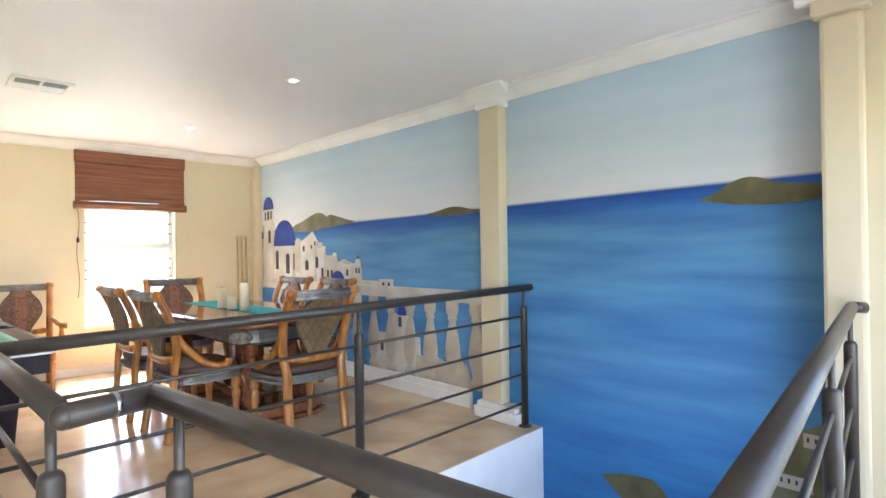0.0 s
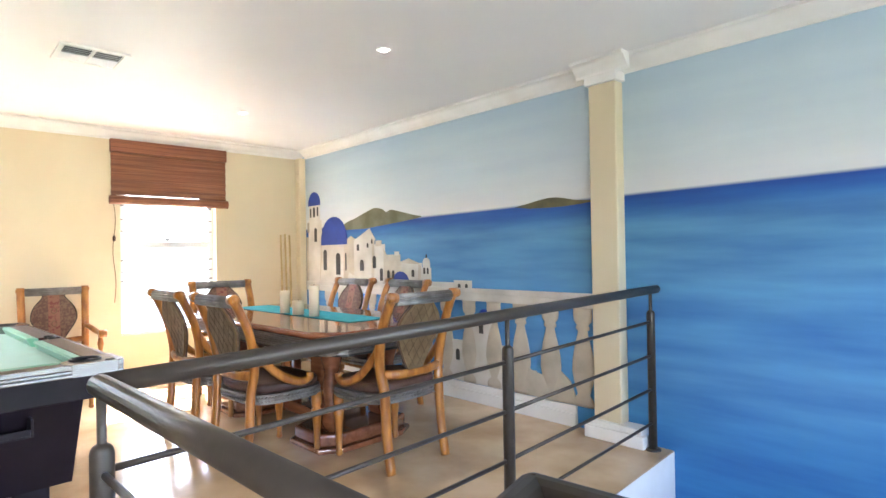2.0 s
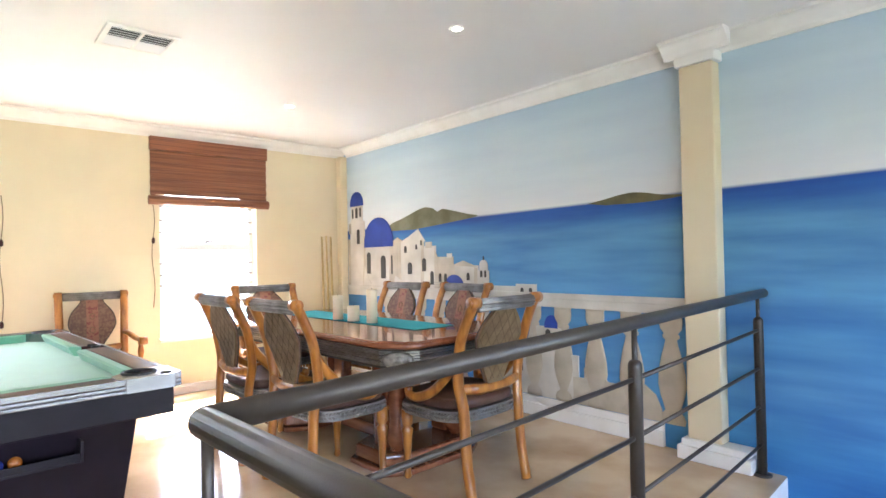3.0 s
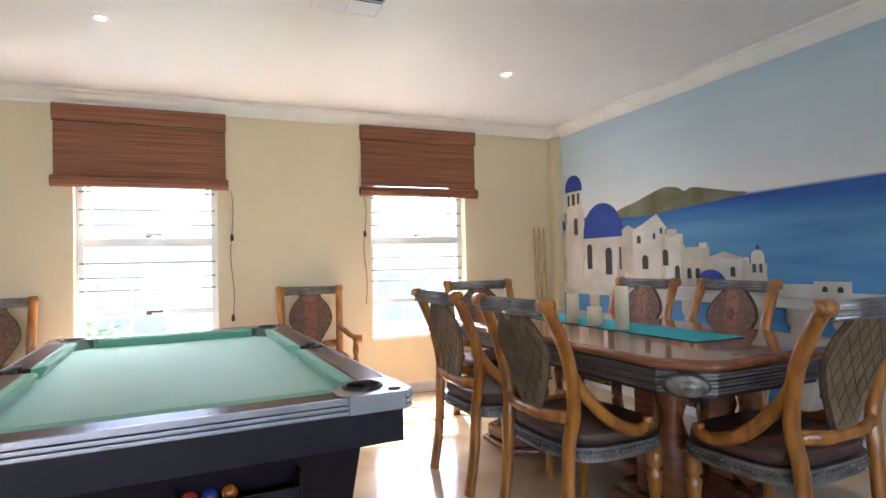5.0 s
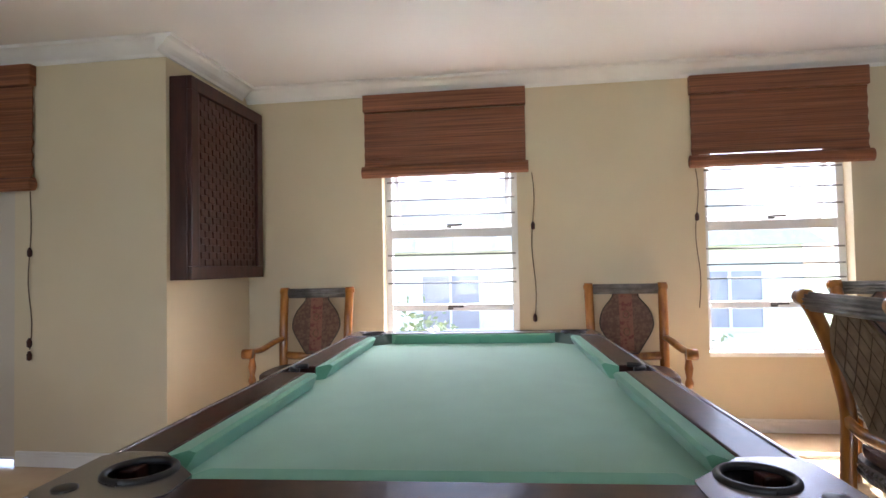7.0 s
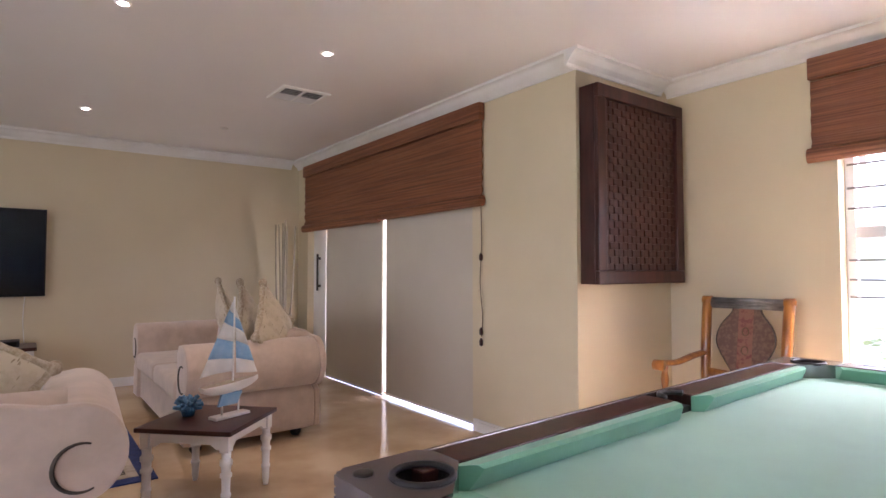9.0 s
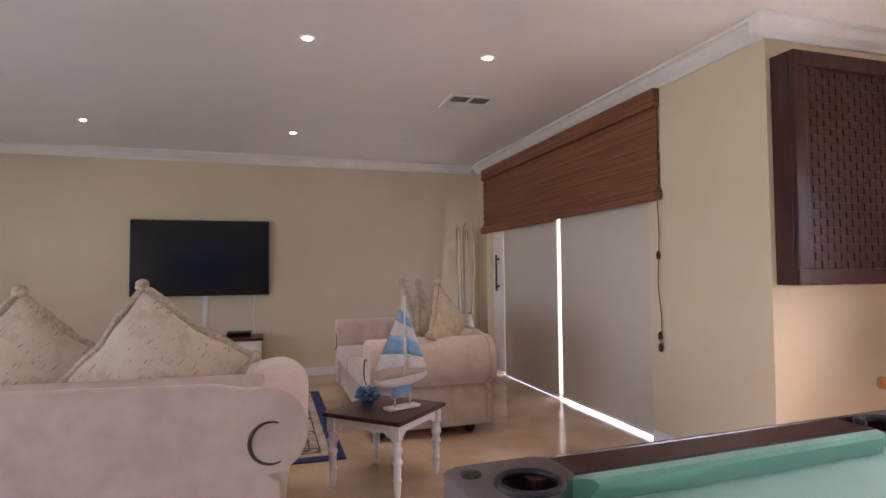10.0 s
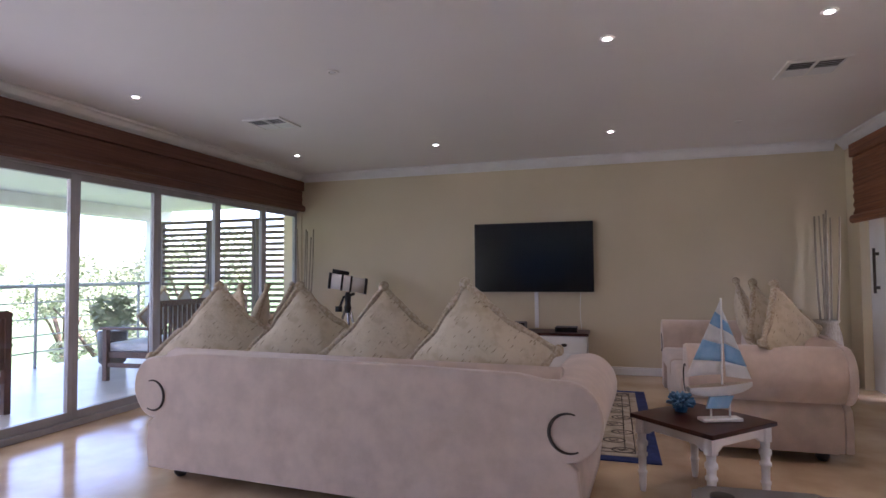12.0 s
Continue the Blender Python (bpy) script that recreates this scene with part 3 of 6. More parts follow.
# roller shades in the living room's doorway: cloth close to the wall's face, light between them
for y0, y1, low in ((-4.15, -2.87, 0.006), (-2.80, -1.40, 0.028)):
    t = thing("roller_shade", "plain beige blackout roller shade let down to the floor", "roller shade", group="roller shades")
    s = Shape()
    s.box(LX - 0.035, LX - 0.03, y0, y1, low + 0.015, 2.05)
    part("cloth", s, "roller", t)
    s = Shape()
    s.box(LX - 0.042, LX - 0.022, y0, y1, low, low + 0.017, 0.005)
    part("hem_bar", s, "aluminium", t)
    s = Shape()
    s.sweep([(LX - 0.07, y0 + 0.01, 2.07), (LX - 0.07, y1 - 0.06, 2.07)], 0.03, 12)
    part("roll", s, "roller", t)
s = Shape()
for y0, y1 in ((-4.62, -4.54), (-3.10, -3.02), (-1.53, -1.45)):
    s.box(LX - 0.20, LX - 0.14, y0, y1, 0, 2.12, 0.005)
s.box(LX - 0.20, LX - 0.14, -4.54, -1.53, 2.06, 2.12, 0.005)
s.box(LX - 0.20, LX - 0.14, -4.54, -1.53, 0.001, 0.008, 0.002)
structure("door_1", s, "aluminium", "white aluminium sliding door frame behind shades", "door")
s = Shape()
s.box(LX - 0.12, LX - 0.08, -4.62, -4.27, 0.01, 2.05, 0.006)
structure("door_leaf", s, "white", "white painted door leaf beside the shades", "door")
t = thing("door_pull", "long dark metal door pull handle", "handle")
s = Shape()
s.sweep([(LX - 0.04, -4.42, 0.98), (LX - 0.04, -4.42, 1.42)], 0.013, 8)
s.box(LX - 0.08, LX - 0.04, -4.43, -4.41, 1.02, 1.05)
s.box(LX - 0.08, LX - 0.04, -4.43, -4.41, 1.35, 1.38)
part("bar", s, "steel", t)


# ---- carved cabinet on the return wall ----
def wall_cabinet():
    t = thing("wall_cabinet", "dark mahogany wall cabinet with a woven relief door", "cabinet")
    x0, x1, z0, z1, y0, y1 = -5.745, -4.79, 1.13, 2.385, JY + 0.001, JY + 0.135
    sh = Shape()
    sh.box(x0, x1, y0, y1 - 0.02, z0, z1, 0.004)
    part("body", sh, "darkwood", t)
    w = 0.085
    sh = Shape()
    sh.box(x0 + w, x1 - w, y1 - 0.019, y1 - 0.012, z0 + w, z1 - w)
    door = part("door", sh, "darkwood", t)
    for a, b, c, d in ((x0, x1, z0, z0 + w), (x0, x1, z1 - w, z1), (x0, x0 + w, z0 + w, z1 - w), (x1 - w, x1, z0 + w, z1 - w)):
        sh = Shape()
        sh.box(a, b, y1 - 0.019, y1 + 0.012, c, d, 0.006)
        part("stile", sh, "darkwood", door)
    cols, rows = 17, 24
    cw, ch = (x1 - x0 - 2 * w) / cols, (z1 - z0 - 2 * w) / rows
    base = None
    for i in range(cols):
        for j in range(rows):
            if (i + j) % 2:
                continue
            if base is None:
                sh = Shape()
                sh.box(-cw / 2 + 0.001, cw / 2 - 0.001, 0, 0.0055, -ch / 2 + 0.001, ch / 2 - 0.001, 0.004, 1)
                base = part("tile", sh, "darkwood", door)
                base.matrix_basis = pose(x0 + w + (i + 0.5) * cw, y1 - 0.013, z0 + w + (j + 0.5) * ch, 3)
            else:
                share("tile", base, door, pose(x0 + w + (i + 0.5) * cw, y1 - 0.013, z0 + w + (j + 0.5) * ch, 3))
    return t


wall_cabinet()


# ---- stairwell railings ----
def railing(name, pts, label, posts, bar_ends):
    t = thing(name, label, "railing", group="stair railings")
    sh = Shape()
    for a, b in zip(pts, pts[1:]):
        sh.sweep([a, b], 0.026, 16)
    for x, y, z in pts[1:-1]:
        sh.lathe([(max(0.0005, 0.0259 * math.sin(math.pi * k / 10)), z - 0.0259 * math.cos(math.pi * k / 10)) for k in range(11)], 16, (x, y, 0))
    part("handrail", sh, "steel", t)
    for x, y, z in posts:
        sh = Shape()
        sh.lathe([(0.026, 0.004), (0.026, z - 0.158), (0.0255, z - 0.152), (0.0235, z - 0.144), (0.019, z - 0.137), (0.0125, z - 0.133), (0.0105, z - 0.132), (0.0105, z - 0.128), (0.0105, z - 0.02)], 20, (x, y, 0))
        sh.lathe([(0.05, 0.001), (0.05, 0.002), (0.05, 0.009), (0.048, 0.011), (0.027, 0.013)], 20, (x, y, 0))
        part("post", sh, "steel", t)
    if bar_ends:
        for a, b in zip(bar_ends, bar_ends[1:]):
            for h in (0.80, 0.59, 0.38, 0.17):
                sh = Shape()
                sh.sweep([(a[0], a[1], a[2] * h), (b[0], b[1], b[2] * h)], 0.009, 8)
                part("bar", sh, "steel", t)
    return t


CORNER = (-0.935, 1.795, 1.0)
FAR = (-1.18, 5.03, 1.034)
railing("railing_dining", [CORNER, FAR], "dark brown-grey steel railing along the dining side of the stairwell", [(-1.045, 3.37, 1.016), (-1.184, 4.95, 1.033)], [(-0.937, 1.81, 1.0), (-1.045, 3.37, 1.016), (-1.184, 4.95, 1.033)])
LL = 1.008
railing("railing_landing", [CORNER, (0.207, 1.833, LL), (0.158, 2.006, LL), (1.20, 2.13, LL)], "dark brown-grey steel railing with a cranked handrail beside the walkway", [(-0.92, 1.796, 1.0), (0.09, 1.829, LL), (0.275, 2.020, LL), (1.16, 2.125, LL)], [(-0.92, 1.796, 1.0), (0.09, 1.829, LL), (0.275, 2.020, LL), (1.16, 2.125, LL)])
t = thing("rail_joint", "thin bright joint ring on the cranked handrail", "fitting")
s = Shape()
s.sweep([(0.1826, 1.919, LL), (0.1798, 1.929, LL)], 0.0275, 16)
part("ring", s, "chrome", t)
railing("railing_stair_end", [(1.272, 2.15, 1.02), (0.885, 4.75, 1.035), (0.925, 4.80, 1.03)], "dark brown-grey steel railing on the far side of the stairwell", [(1.235, 2.4, 1.021), (1.056, 3.6, 1.028), (0.907, 4.60, 1.034)], [(1.235, 2.4, 1.021), (1.056, 3.6, 1.028), (0.907, 4.60, 1.034)])


# ---- pool table ----
def pool_table():
    t = thing("pool_table", "green baize pool table, black body, dark wood rails with aluminium trim", "pool table", pose(-3.78, 1.465, 0, 0, 0, 3.0))
    L, W, T = 1.235, 0.70, 0.792
    sh = Shape()
    sh.prism([(-L + 0.34, 0.14), (L - 0.34, 0.14), (L - 0.10, 0.62), (-L + 0.10, 0.62)], -W + 0.14, W - 0.14, 'XZ')
    part("body", sh, "blackpanel", t, "black laminate tapered body")
    sh = Shape()
    sh.box(-L + 0.015, L - 0.015, -W + 0.015, W - 0.015, 0.62, T - 0.0575, 0.006)
    part("apron", sh, "blackpanel", t)
    for sx in (-1, 1):
        for sy in (-1, 1):
            sh = Shape()
            sh.box(sx * (L - 0.52) - 0.1, sx * (L - 0.52) + 0.1, sy * (W - 0.30) - 0.08, sy * (W - 0.30) + 0.08, 0.0, 0.16, 0.01)
            part("leg", sh, "blackpanel", t)
    # rails: wood tops with an aluminium band outside
    rw = 0.105
    for y in (-1, 1):
        for a, b in ((-L + 0.14, -0.06), (0.06, L - 0.14)):
            sh = Shape()
            sh.box(a, b, y * W - (rw if y > 0 else 0), y * W + (0 if y > 0 else rw), T - 0.04, T, 0.006)
            part("rail", sh, "darkwood", t)
    for x in (-1, 1):
        sh = Shape()
        sh.box(x * L - (rw if x > 0 else 0), x * L + (0 if x > 0 else rw), -W + 0.14, W - 0.14, T - 0.04, T, 0.006)
        part("rail", sh, "darkwood", t)
    for a, b, c, d in ((-L, L, W, W + 0.012), (-L, L, -W - 0.012, -W), (L, L + 0.012, -W, W), (-L - 0.012, -L, -W, W)):
        sh = Shape()
        for z0, z1, grow in ((T - 0.055, T - 0.041, 0.0), (T - 0.038, T - 0.024, 0.0), (T - 0.021, T + 0.002, 0.0)):
            g = grow
            sh.box(a - (g if c != W and a < 0 and b < 0 else 0), b, c, d, z0, z1, 0.003)
        part("edge_trim", sh, "chrome", t, "ribbed brushed aluminium edge trim")
    # corner castings and pockets
    for sx in (-1, 1):
        for sy in (-1, 1):
            sh = Shape()
            cx, cy = sx * (L - 0.125), sy * (W - 0.125)
            out, inn = [], []
            k = 20
            for i in range(k):
                a = 2 * math.pi * i / k
                c, s_ = math.cos(a), math.sin(a)
                r = 0.132 / max(abs(c), abs(s_))
                u = sx * max(-0.125, min(0.131, sx * r * c))
                v = sy * max(-0.125, min(0.131, sy * r * s_))
                cut = max(0.0, -0.118 - (sx * u + sy * v)) / 2
                out.append((sx * (L - 0.115) + u + sx * cut, sy * (W - 0.115) + v + sy * cut))
                inn.append((cx + 0.062 * c, cy + 0.062 * s_))
            b = bmesh.new()
            tops = [[b.verts.new((*p, z)) for p in ring] for ring, z in ((out, T - 0.055), (out, T - 0.004), (out, T + 0.004), (inn, T + 0.004), (inn, T - 0.09))]
            for r0, r1 in zip(tops, tops[1:]):
                for i in range(k):
                    b.faces.new((r0[i], r0[(i + 1) % k], r1[(i + 1) % k], r1[i]))
            bmesh.ops.recalc_face_normals(b, faces=b.faces[:])
            sh._take(b)
            cast = part("corner_casting", sh, "chrome", t, "brushed aluminium corner casting")
            sh = Shape()
            ring = [(cx + 0.064 * math.cos(a), cy + 0.064 * math.sin(a), T + 0.004) for a in [2 * math.pi * i / 24 for i in range(25)]]
            sh.sweep(ring, 0.008, 8, cap=False)
            sh.lathe([(0.058, -0.09), (0.062, 0.0), (0.062, 0.002), (0.056, -0.085)], 20, (cx, cy, T))
            part("pocket", sh, "rubber", cast, "black rubber pocket lining")
            sh = Shape()
            sh.lathe([(0.022, T + 0.003), (0.022, T + 0.0065), (0.017, T + 0.008)], 16, (sx * (L - 0.035), sy * (W - 0.04), 0))
            part("badge", sh, "steel", cast)
    for sy in (-1, 1):
        sh = Shape()
        ring = [(0.055 * math.cos(a), sy * (W - 0.075 + 0.045 * math.sin(a)), T + 0.003) for a in [math.pi * i / 14 for i in range(15)]]
        sh.sweep(ring, 0.010, 8)
        sh.box(-0.055, 0.055, sy * (W - 0.05) - 0.05, sy * (W - 0.05) + 0.05, T - 0.09, T - 0.035)
        part("side_pocket", sh, "rubber", t, "black rubber side pocket")
    # slate and cushions
    sh = Shape()
    q = 0.14
    sh.prism([(-L + 0.1 + q, -W + 0.1), (-0.07, -W + 0.1), (0.07, -W + 0.1), (L - 0.1 - q, -W + 0.1), (L - 0.1, -W + 0.1 + q), (L - 0.1, W - 0.1 - q), (L - 0.1 - q, W - 0.1), (-L + 0.1 + q, W - 0.1), (-L + 0.1, W - 0.1 - q), (-L + 0.1, -W + 0.1 + q)], 0.70, T - 0.055)
    part("bed", sh, "baize", t)
    prof = [(0.0, -0.004), (0.045, 0.002), (0.056, -0.006), (0.050, -0.020), (0.030, -0.056), (0.0, -0.056)]
    def cushion(a, b, axis, edge, inward):
        sh2 = Shape()
        bmx = bmesh.new()
        rings = []
        for v, sgn in ((a, 1), (b, -1)):
            ring = []
            for u, w in prof:
                vv = v + sgn * u * 0.9
                ring.append(bmx.verts.new((vv, edge + inward * u, T + w) if axis == 'X' else (edge + inward * u, vv, T + w)))
            rings.append(ring)
        k = len(prof)
        for i in range(k):
            bmx.faces.new((rings[0][i], rings[0][(i + 1) % k], rings[1][(i + 1) % k], rings[1][i]))
        bmx.faces.new(rings[0])
        bmx.faces.new(rings[1][::-1])
        bmesh.ops.recalc_face_normals(bmx, faces=bmx.faces[:])
        sh2._take(bmx)
        part("cushion", sh2, "railcloth", t)
    for sy in (-1, 1):
        cushion(-L + 0.215, -0.055, 'X', sy * (W - rw), -sy)
        cushion(0.055, L - 0.215, 'X', sy * (W - rw), -sy)
    for sx in (-1, 1):
        cushion(-W + 0.215, W - 0.215, 'Y', sx * (L - rw), -sx)
    return t


pool_table()
TABLE = pose(-3.78, 1.465, 0, 0, 0, 3.0)
t = thing("ball_tray", "black ball return tray at the pool table's end", "ball tray", TABLE)
s = Shape()
s.box(1.06, 1.17, -0.02, 0.34, 0.475, 0.487, 0.003)
s.box(1.158, 1.17, -0.02, 0.34, 0.487, 0.515, 0.003)
s.box(1.06, 1.17, -0.032, -0.02, 0.475, 0.56, 0.003)
s.box(1.06, 1.17, 0.34, 0.352, 0.475, 0.56, 0.003)
part("tray", s, "blackpanel", t)
for i, (c, word) in enumerate((((0.40, 0.05, 0.02), "red"), ((0.02, 0.035, 0.22), "blue"), ((0.45, 0.14, 0.02), "orange"))):
    t = thing("pool_ball", "glossy " + word + " pool ball in the return tray", "ball", TABLE @ pose(1.105, 0.02 + i * 0.058, 0.513), "pool balls")
    s = Shape()
    s.lathe([(0.0255 * math.sin(math.pi * (k + 0.3) / 10.6), -0.0255 * math.cos(math.pi * (k + 0.3) / 10.6)) for k in range(11)], 16)
    part("ball", s, material("ball_" + word, c, 0.12, colour2=c, coat=0.5), t)


# ---- dining set ----
def spline(pts, k=6):
    """Points on a smooth curve through pts."""
    p = [Vector(q) for q in pts]
    p = [p[0] * 2 - p[1], *p, p[-1] * 2 - p[-2]]
    out = []
    for i in range(1, len(p) - 2):
        for j in range(k):
            u = j / k
            a, b, c, d = p[i - 1], p[i], p[i + 1], p[i + 2]
            out.append(0.5 * (2 * b + (c - a) * u + (2 * a - 5 * b + 4 * c - d) * u * u + (3 * b - a - 3 * c + d) * u ** 3))
    return out + [p[-2]]


def chair(name, label, arms, m, group):
    """Origin on the floor under the seat's middle; its front faces +y."""
    t = thing(name, label, "chair", m, group)
    wide = 0.235
    for sx in (-1, 1):
        sh = Shape()
        if arms:
            pts = [(sx * wide, -0.30, 0.0), (sx * wide, -0.26, 0.25), (sx * wide, -0.25, 0.48), (sx * 0.24, -0.27, 0.75), (sx * 0.245, -0.31, 1.0), (sx * 0.245, -0.325, 1.05)]
        else:
            pts = [(sx * 0.215, -0.30, 0.0), (sx * 0.215, -0.265, 0.22), (sx * 0.215, -0.25, 0.46), (sx * 0.235, -0.235, 0.62), (sx * 0.25, -0.27, 0.82), (sx * 0.245, -0.335, 0.98), (sx * 0.245, -0.37, 1.04)]
        sh.sweep(spline(pts), [0.033] * (len(pts) * 6 - 6 + 1), 8, squash=(0.80, 0.98), smooth=True, up=(1, 0, 0))
        y, z = pts[-1][1], pts[-1][2]
        sh.sweep([(sx * 0.218, y, z), (sx * 0.274, y, z)], 0.031, 16)
        sh.sweep([(sx * 0.272, y, z), (sx * 0.280, y, z)], 0.016, 12)
        part("back_post", sh, "oak", t)
    y, z = (-0.325, 1.035) if arms else (-0.362, 1.025)
    sh = Shape()
    lobes = [(0.029 + 0.0045 * math.cos(11 * a), a) for a in [2 * math.pi * i / 66 for i in range(66)]]
    sh.prism([(y + q * math.cos(a), z + 1.1 * q * math.sin(a)) for q, a in lobes], -0.216, 0.216, 'YZ', smooth=True)
    part("top_rail", sh, "ribmetal", t, "antique silver ribbed top rail")
    # vase-shaped splat, cloth on both faces
    half = [(0.055, 0.0), (0.075, 0.04), (0.16, 0.22), (0.165, 0.27), (0.135, 0.34), (0.075, 0.41), (0.062, 0.445)]
    if arms:
        half = [(0.07, 0.0), (0.10, 0.05), (0.165, 0.16), (0.175, 0.23), (0.15, 0.31), (0.09, 0.39), (0.085, 0.43)]
    curve = [(p.x, p.y) for p in spline([(a, b, 0) for a, b in half], 3)]
    outline = curve + [(-a, b) for a, b in reversed(curve)]

    def back_y(zz):
        return -0.262 - 0.10 * max(0.0, zz - 0.55) ** 1.3 * 2.0 - (0.0 if arms else 0.045 * max(0.0, zz - 0.75) * 2)
    z0 = 0.585
    for name2, mat, off, lab in (("splat_front", "brocade", 0.012, "brown brocade splat with maroon stripe"), ("splat_back", "olivecloth", -0.012, "olive quilted splat")):
        b = bmesh.new()
        rows = []
        for off2 in (off, off * 0.05):
            rows.append([b.verts.new((a, back_y(z0 + c) + off2, z0 + c)) for a, c in outline])
        k = len(outline)
        for i in range(k):
            b.faces.new((rows[0][i], rows[0][(i + 1) % k], rows[1][(i + 1) % k], rows[1][i]))
        h = len(curve)
        for i in range(h - 1):
            b.faces.new((rows[0][i], rows[0][i + 1], rows[0][k - 2 - i], rows[0][k - 1 - i]))
        bmesh.ops.recalc_face_normals(b, faces=b.faces[:])
        sh = Shape()
        sh._take(b)
        sp = part(name2, sh, mat, t, lab)
        if name2 == "splat_back":
            sh = Shape()
            for g in range(-5, 9):
                for d in (-1, 1):
                    pts = []
                    for i in range(13):
                        v = 0.02 + i * 0.034
                        u = d * (v * 0.62 - g * 0.062)
                        lim = 0.0
                        for (a1, b1), (a2, b2) in zip(curve, curve[1:]):
                            if b1 <= v <= b2:
                                lim = a1 + (a2 - a1) * (v - b1) / max(1e-6, b2 - b1)
                        if abs(u) < lim - 0.004:
                            pts.append((u, back_y(z0 + v) - 0.0125, z0 + v))
                    if len(pts) > 1:
                        sh.sweep(pts, 0.0017, 4)
            tagged(part("quilting", sh, "quilt", sp), kind="stuff")
        else:
            sh = Shape()
            sh.sweep([(a, back_y(z0 + c) + 0.012, z0 + c) for a, c in outline + outline[:1]], 0.004, 5, cap=False)
            part("braid", sh, "darkline", sp)
            sh = Shape()
            sh.grid(lambda u, v: Vector((-0.045 + 0.09 * u, back_y(z0 + 0.02 + 0.40 * v) + 0.0135, z0 + 0.02 + 0.40 * v)), 2, 12)
            part("stripe", sh, "redcloth", sp, "maroon brocade stripe")
            for c in (0.15, 0.27):
                sh = Shape()
                sh.sweep([(0.020 * math.cos(a), back_y(z0 + c + 0.020 * math.sin(a)) + 0.0145, z0 + c + 0.026 * math.sin(a)) for a in [2 * math.pi * i / 10 for i in range(11)]], 0.003, 5, cap=False)
                part("medallion", sh, "olivecloth", sp)
    sh = Shape()
    sh.sweep([(-0.215, -0.245, 0.575), (-0.10, -0.27, 0.563), (0.10, -0.27, 0.563), (0.215, -0.245, 0.575)], 0.024, 6, squash=(0.7, 1.2))
    part("lower_rail", sh, "oak", t)
    # seat
    seat = []
    for i in range(28):
        a = 2 * math.pi * i / 28
        c, s_ = math.cos(a), math.sin(a)
        ex = 0.55
        seat.append((0.275 * (abs(c) ** ex) * (1 if c > 0 else -1) * (1.0 + 0.06 * s_), 0.255 * (abs(s_) ** ex) * (1 if s_ > 0 else -1)))
    sh = Shape()
    for zz, g in ((0.395, 1.0), (0.410, 1.015), (0.425, 1.0), (0.440, 1.015)):
        sh.prism([(x * g, y * g) for x, y in seat], zz, zz + 0.0145)
    part("seat_frame", sh, "ribmetal", t, "antique silver seat band")
    # plaited leaf carving round the band
    sh = Shape()
    ring = [Vector((x * 1.018, y * 1.018, 0)) for x, y in seat]
    ring.append(ring[0])
    for a, b in zip(ring, ring[1:]):
        d = (b - a)
        steps = max(1, round(d.length / 0.021))
        for j in range(steps):
            p, q = a.lerp(b, j / steps), a.lerp(b, (j + 0.8) / steps)
            for s_ in (-1, 1):
                sh.sweep([(p.x, p.y, 0.4245 + s_ * 0.004), ((p.x + q.x) / 2 * 1.006, (p.y + q.y) / 2 * 1.006, 0.4245 + s_ * 0.011), (q.x, q.y, 0.4245 + s_ * 0.019)], [0.003, 0.0058, 0.002], 5)
    tagged(part("leaf_carving", sh, "carved", t, "plaited silver leaf carving"), kind="stuff")
    sh = Shape()
    sh.prism([(x * 0.97, y * 0.97) for x, y in seat], 0.455, 0.515, bev=0.025)
    part("seat", sh, "leather", t, "dark brown leather seat")
    for sx in (-1, 1):
        sh = Shape()
        sh.lathe([(0.014, 0.0), (0.024, 0.015), (0.018, 0.04), (0.022, 0.16), (0.030, 0.26), (0.034, 0.285), (0.020, 0.30), (0.034, 0.32), (0.032, 0.40)], 14, (sx * 0.225, 0.20, 0))
        part("front_leg", sh, "oak", t)
    for sx in (-1, 1):
        sh = Shape()
        if arms:
            pts = [(sx * 0.245, -0.265, 0.70), (sx * 0.27, -0.15, 0.685), (sx * 0.30, 0.0, 0.655), (sx * 0.315, 0.12, 0.66), (sx * 0.315, 0.19, 0.665)]
            sh.sweep(spline(pts), 0.026, 8, squash=(1.15, 0.75))
            sh.sweep([(sx * 0.285, 0.20, 0.655), (sx * 0.345, 0.20, 0.655)], 0.034, 12)
            part("arm", sh, "oak", t)
            sh = Shape()
            sh.lathe([(0.022, 0.44), (0.026, 0.47), (0.016, 0.50), (0.026, 0.56), (0.018, 0.61), (0.024, 0.65)], 12, (sx * 0.305, 0.15, 0))
            part("arm_support", sh, "oak", t)
        else:
            pts = [(sx * 0.245, -0.25, 0.76), (sx * 0.25, -0.20, 0.68), (sx * 0.262, -0.08, 0.56), (sx * 0.275, 0.04, 0.505), (sx * 0.278, 0.11, 0.515), (sx * 0.276, 0.12, 0.55)]
            sh.sweep(spline(pts), 0.024, 6, squash=(0.8, 1.15))
            part("side_brace", sh, "oak", t)
    sh = Shape()
    for i in range(-9, 10):
        sh.box(i * 0.024 - 0.008, i * 0.024 + 0.008, 0.245, 0.256, 0.375, 0.398, 0.003)
    part("front_trim", sh, "oak", t)
    if arms:
        t.scale = (1.0, 1.0, 0.97)
    return t


DINING = "dining chairs round the table"
first = chair("dining_chair", "carved honey-wood dining chair with quilted splat and dark leather seat", False, pose(-3.70, 3.14, 0, 0, 0, 2), DINING)
first.scale = (1.06, 1.0, 1.0)
for x, y, r in ((-2.935, 3.18, 3), (-4.06, 4.28, 185), (-3.36, 4.35, 181)):
    copy_thing(first, pose(x, y, 0, 0, 0, r))
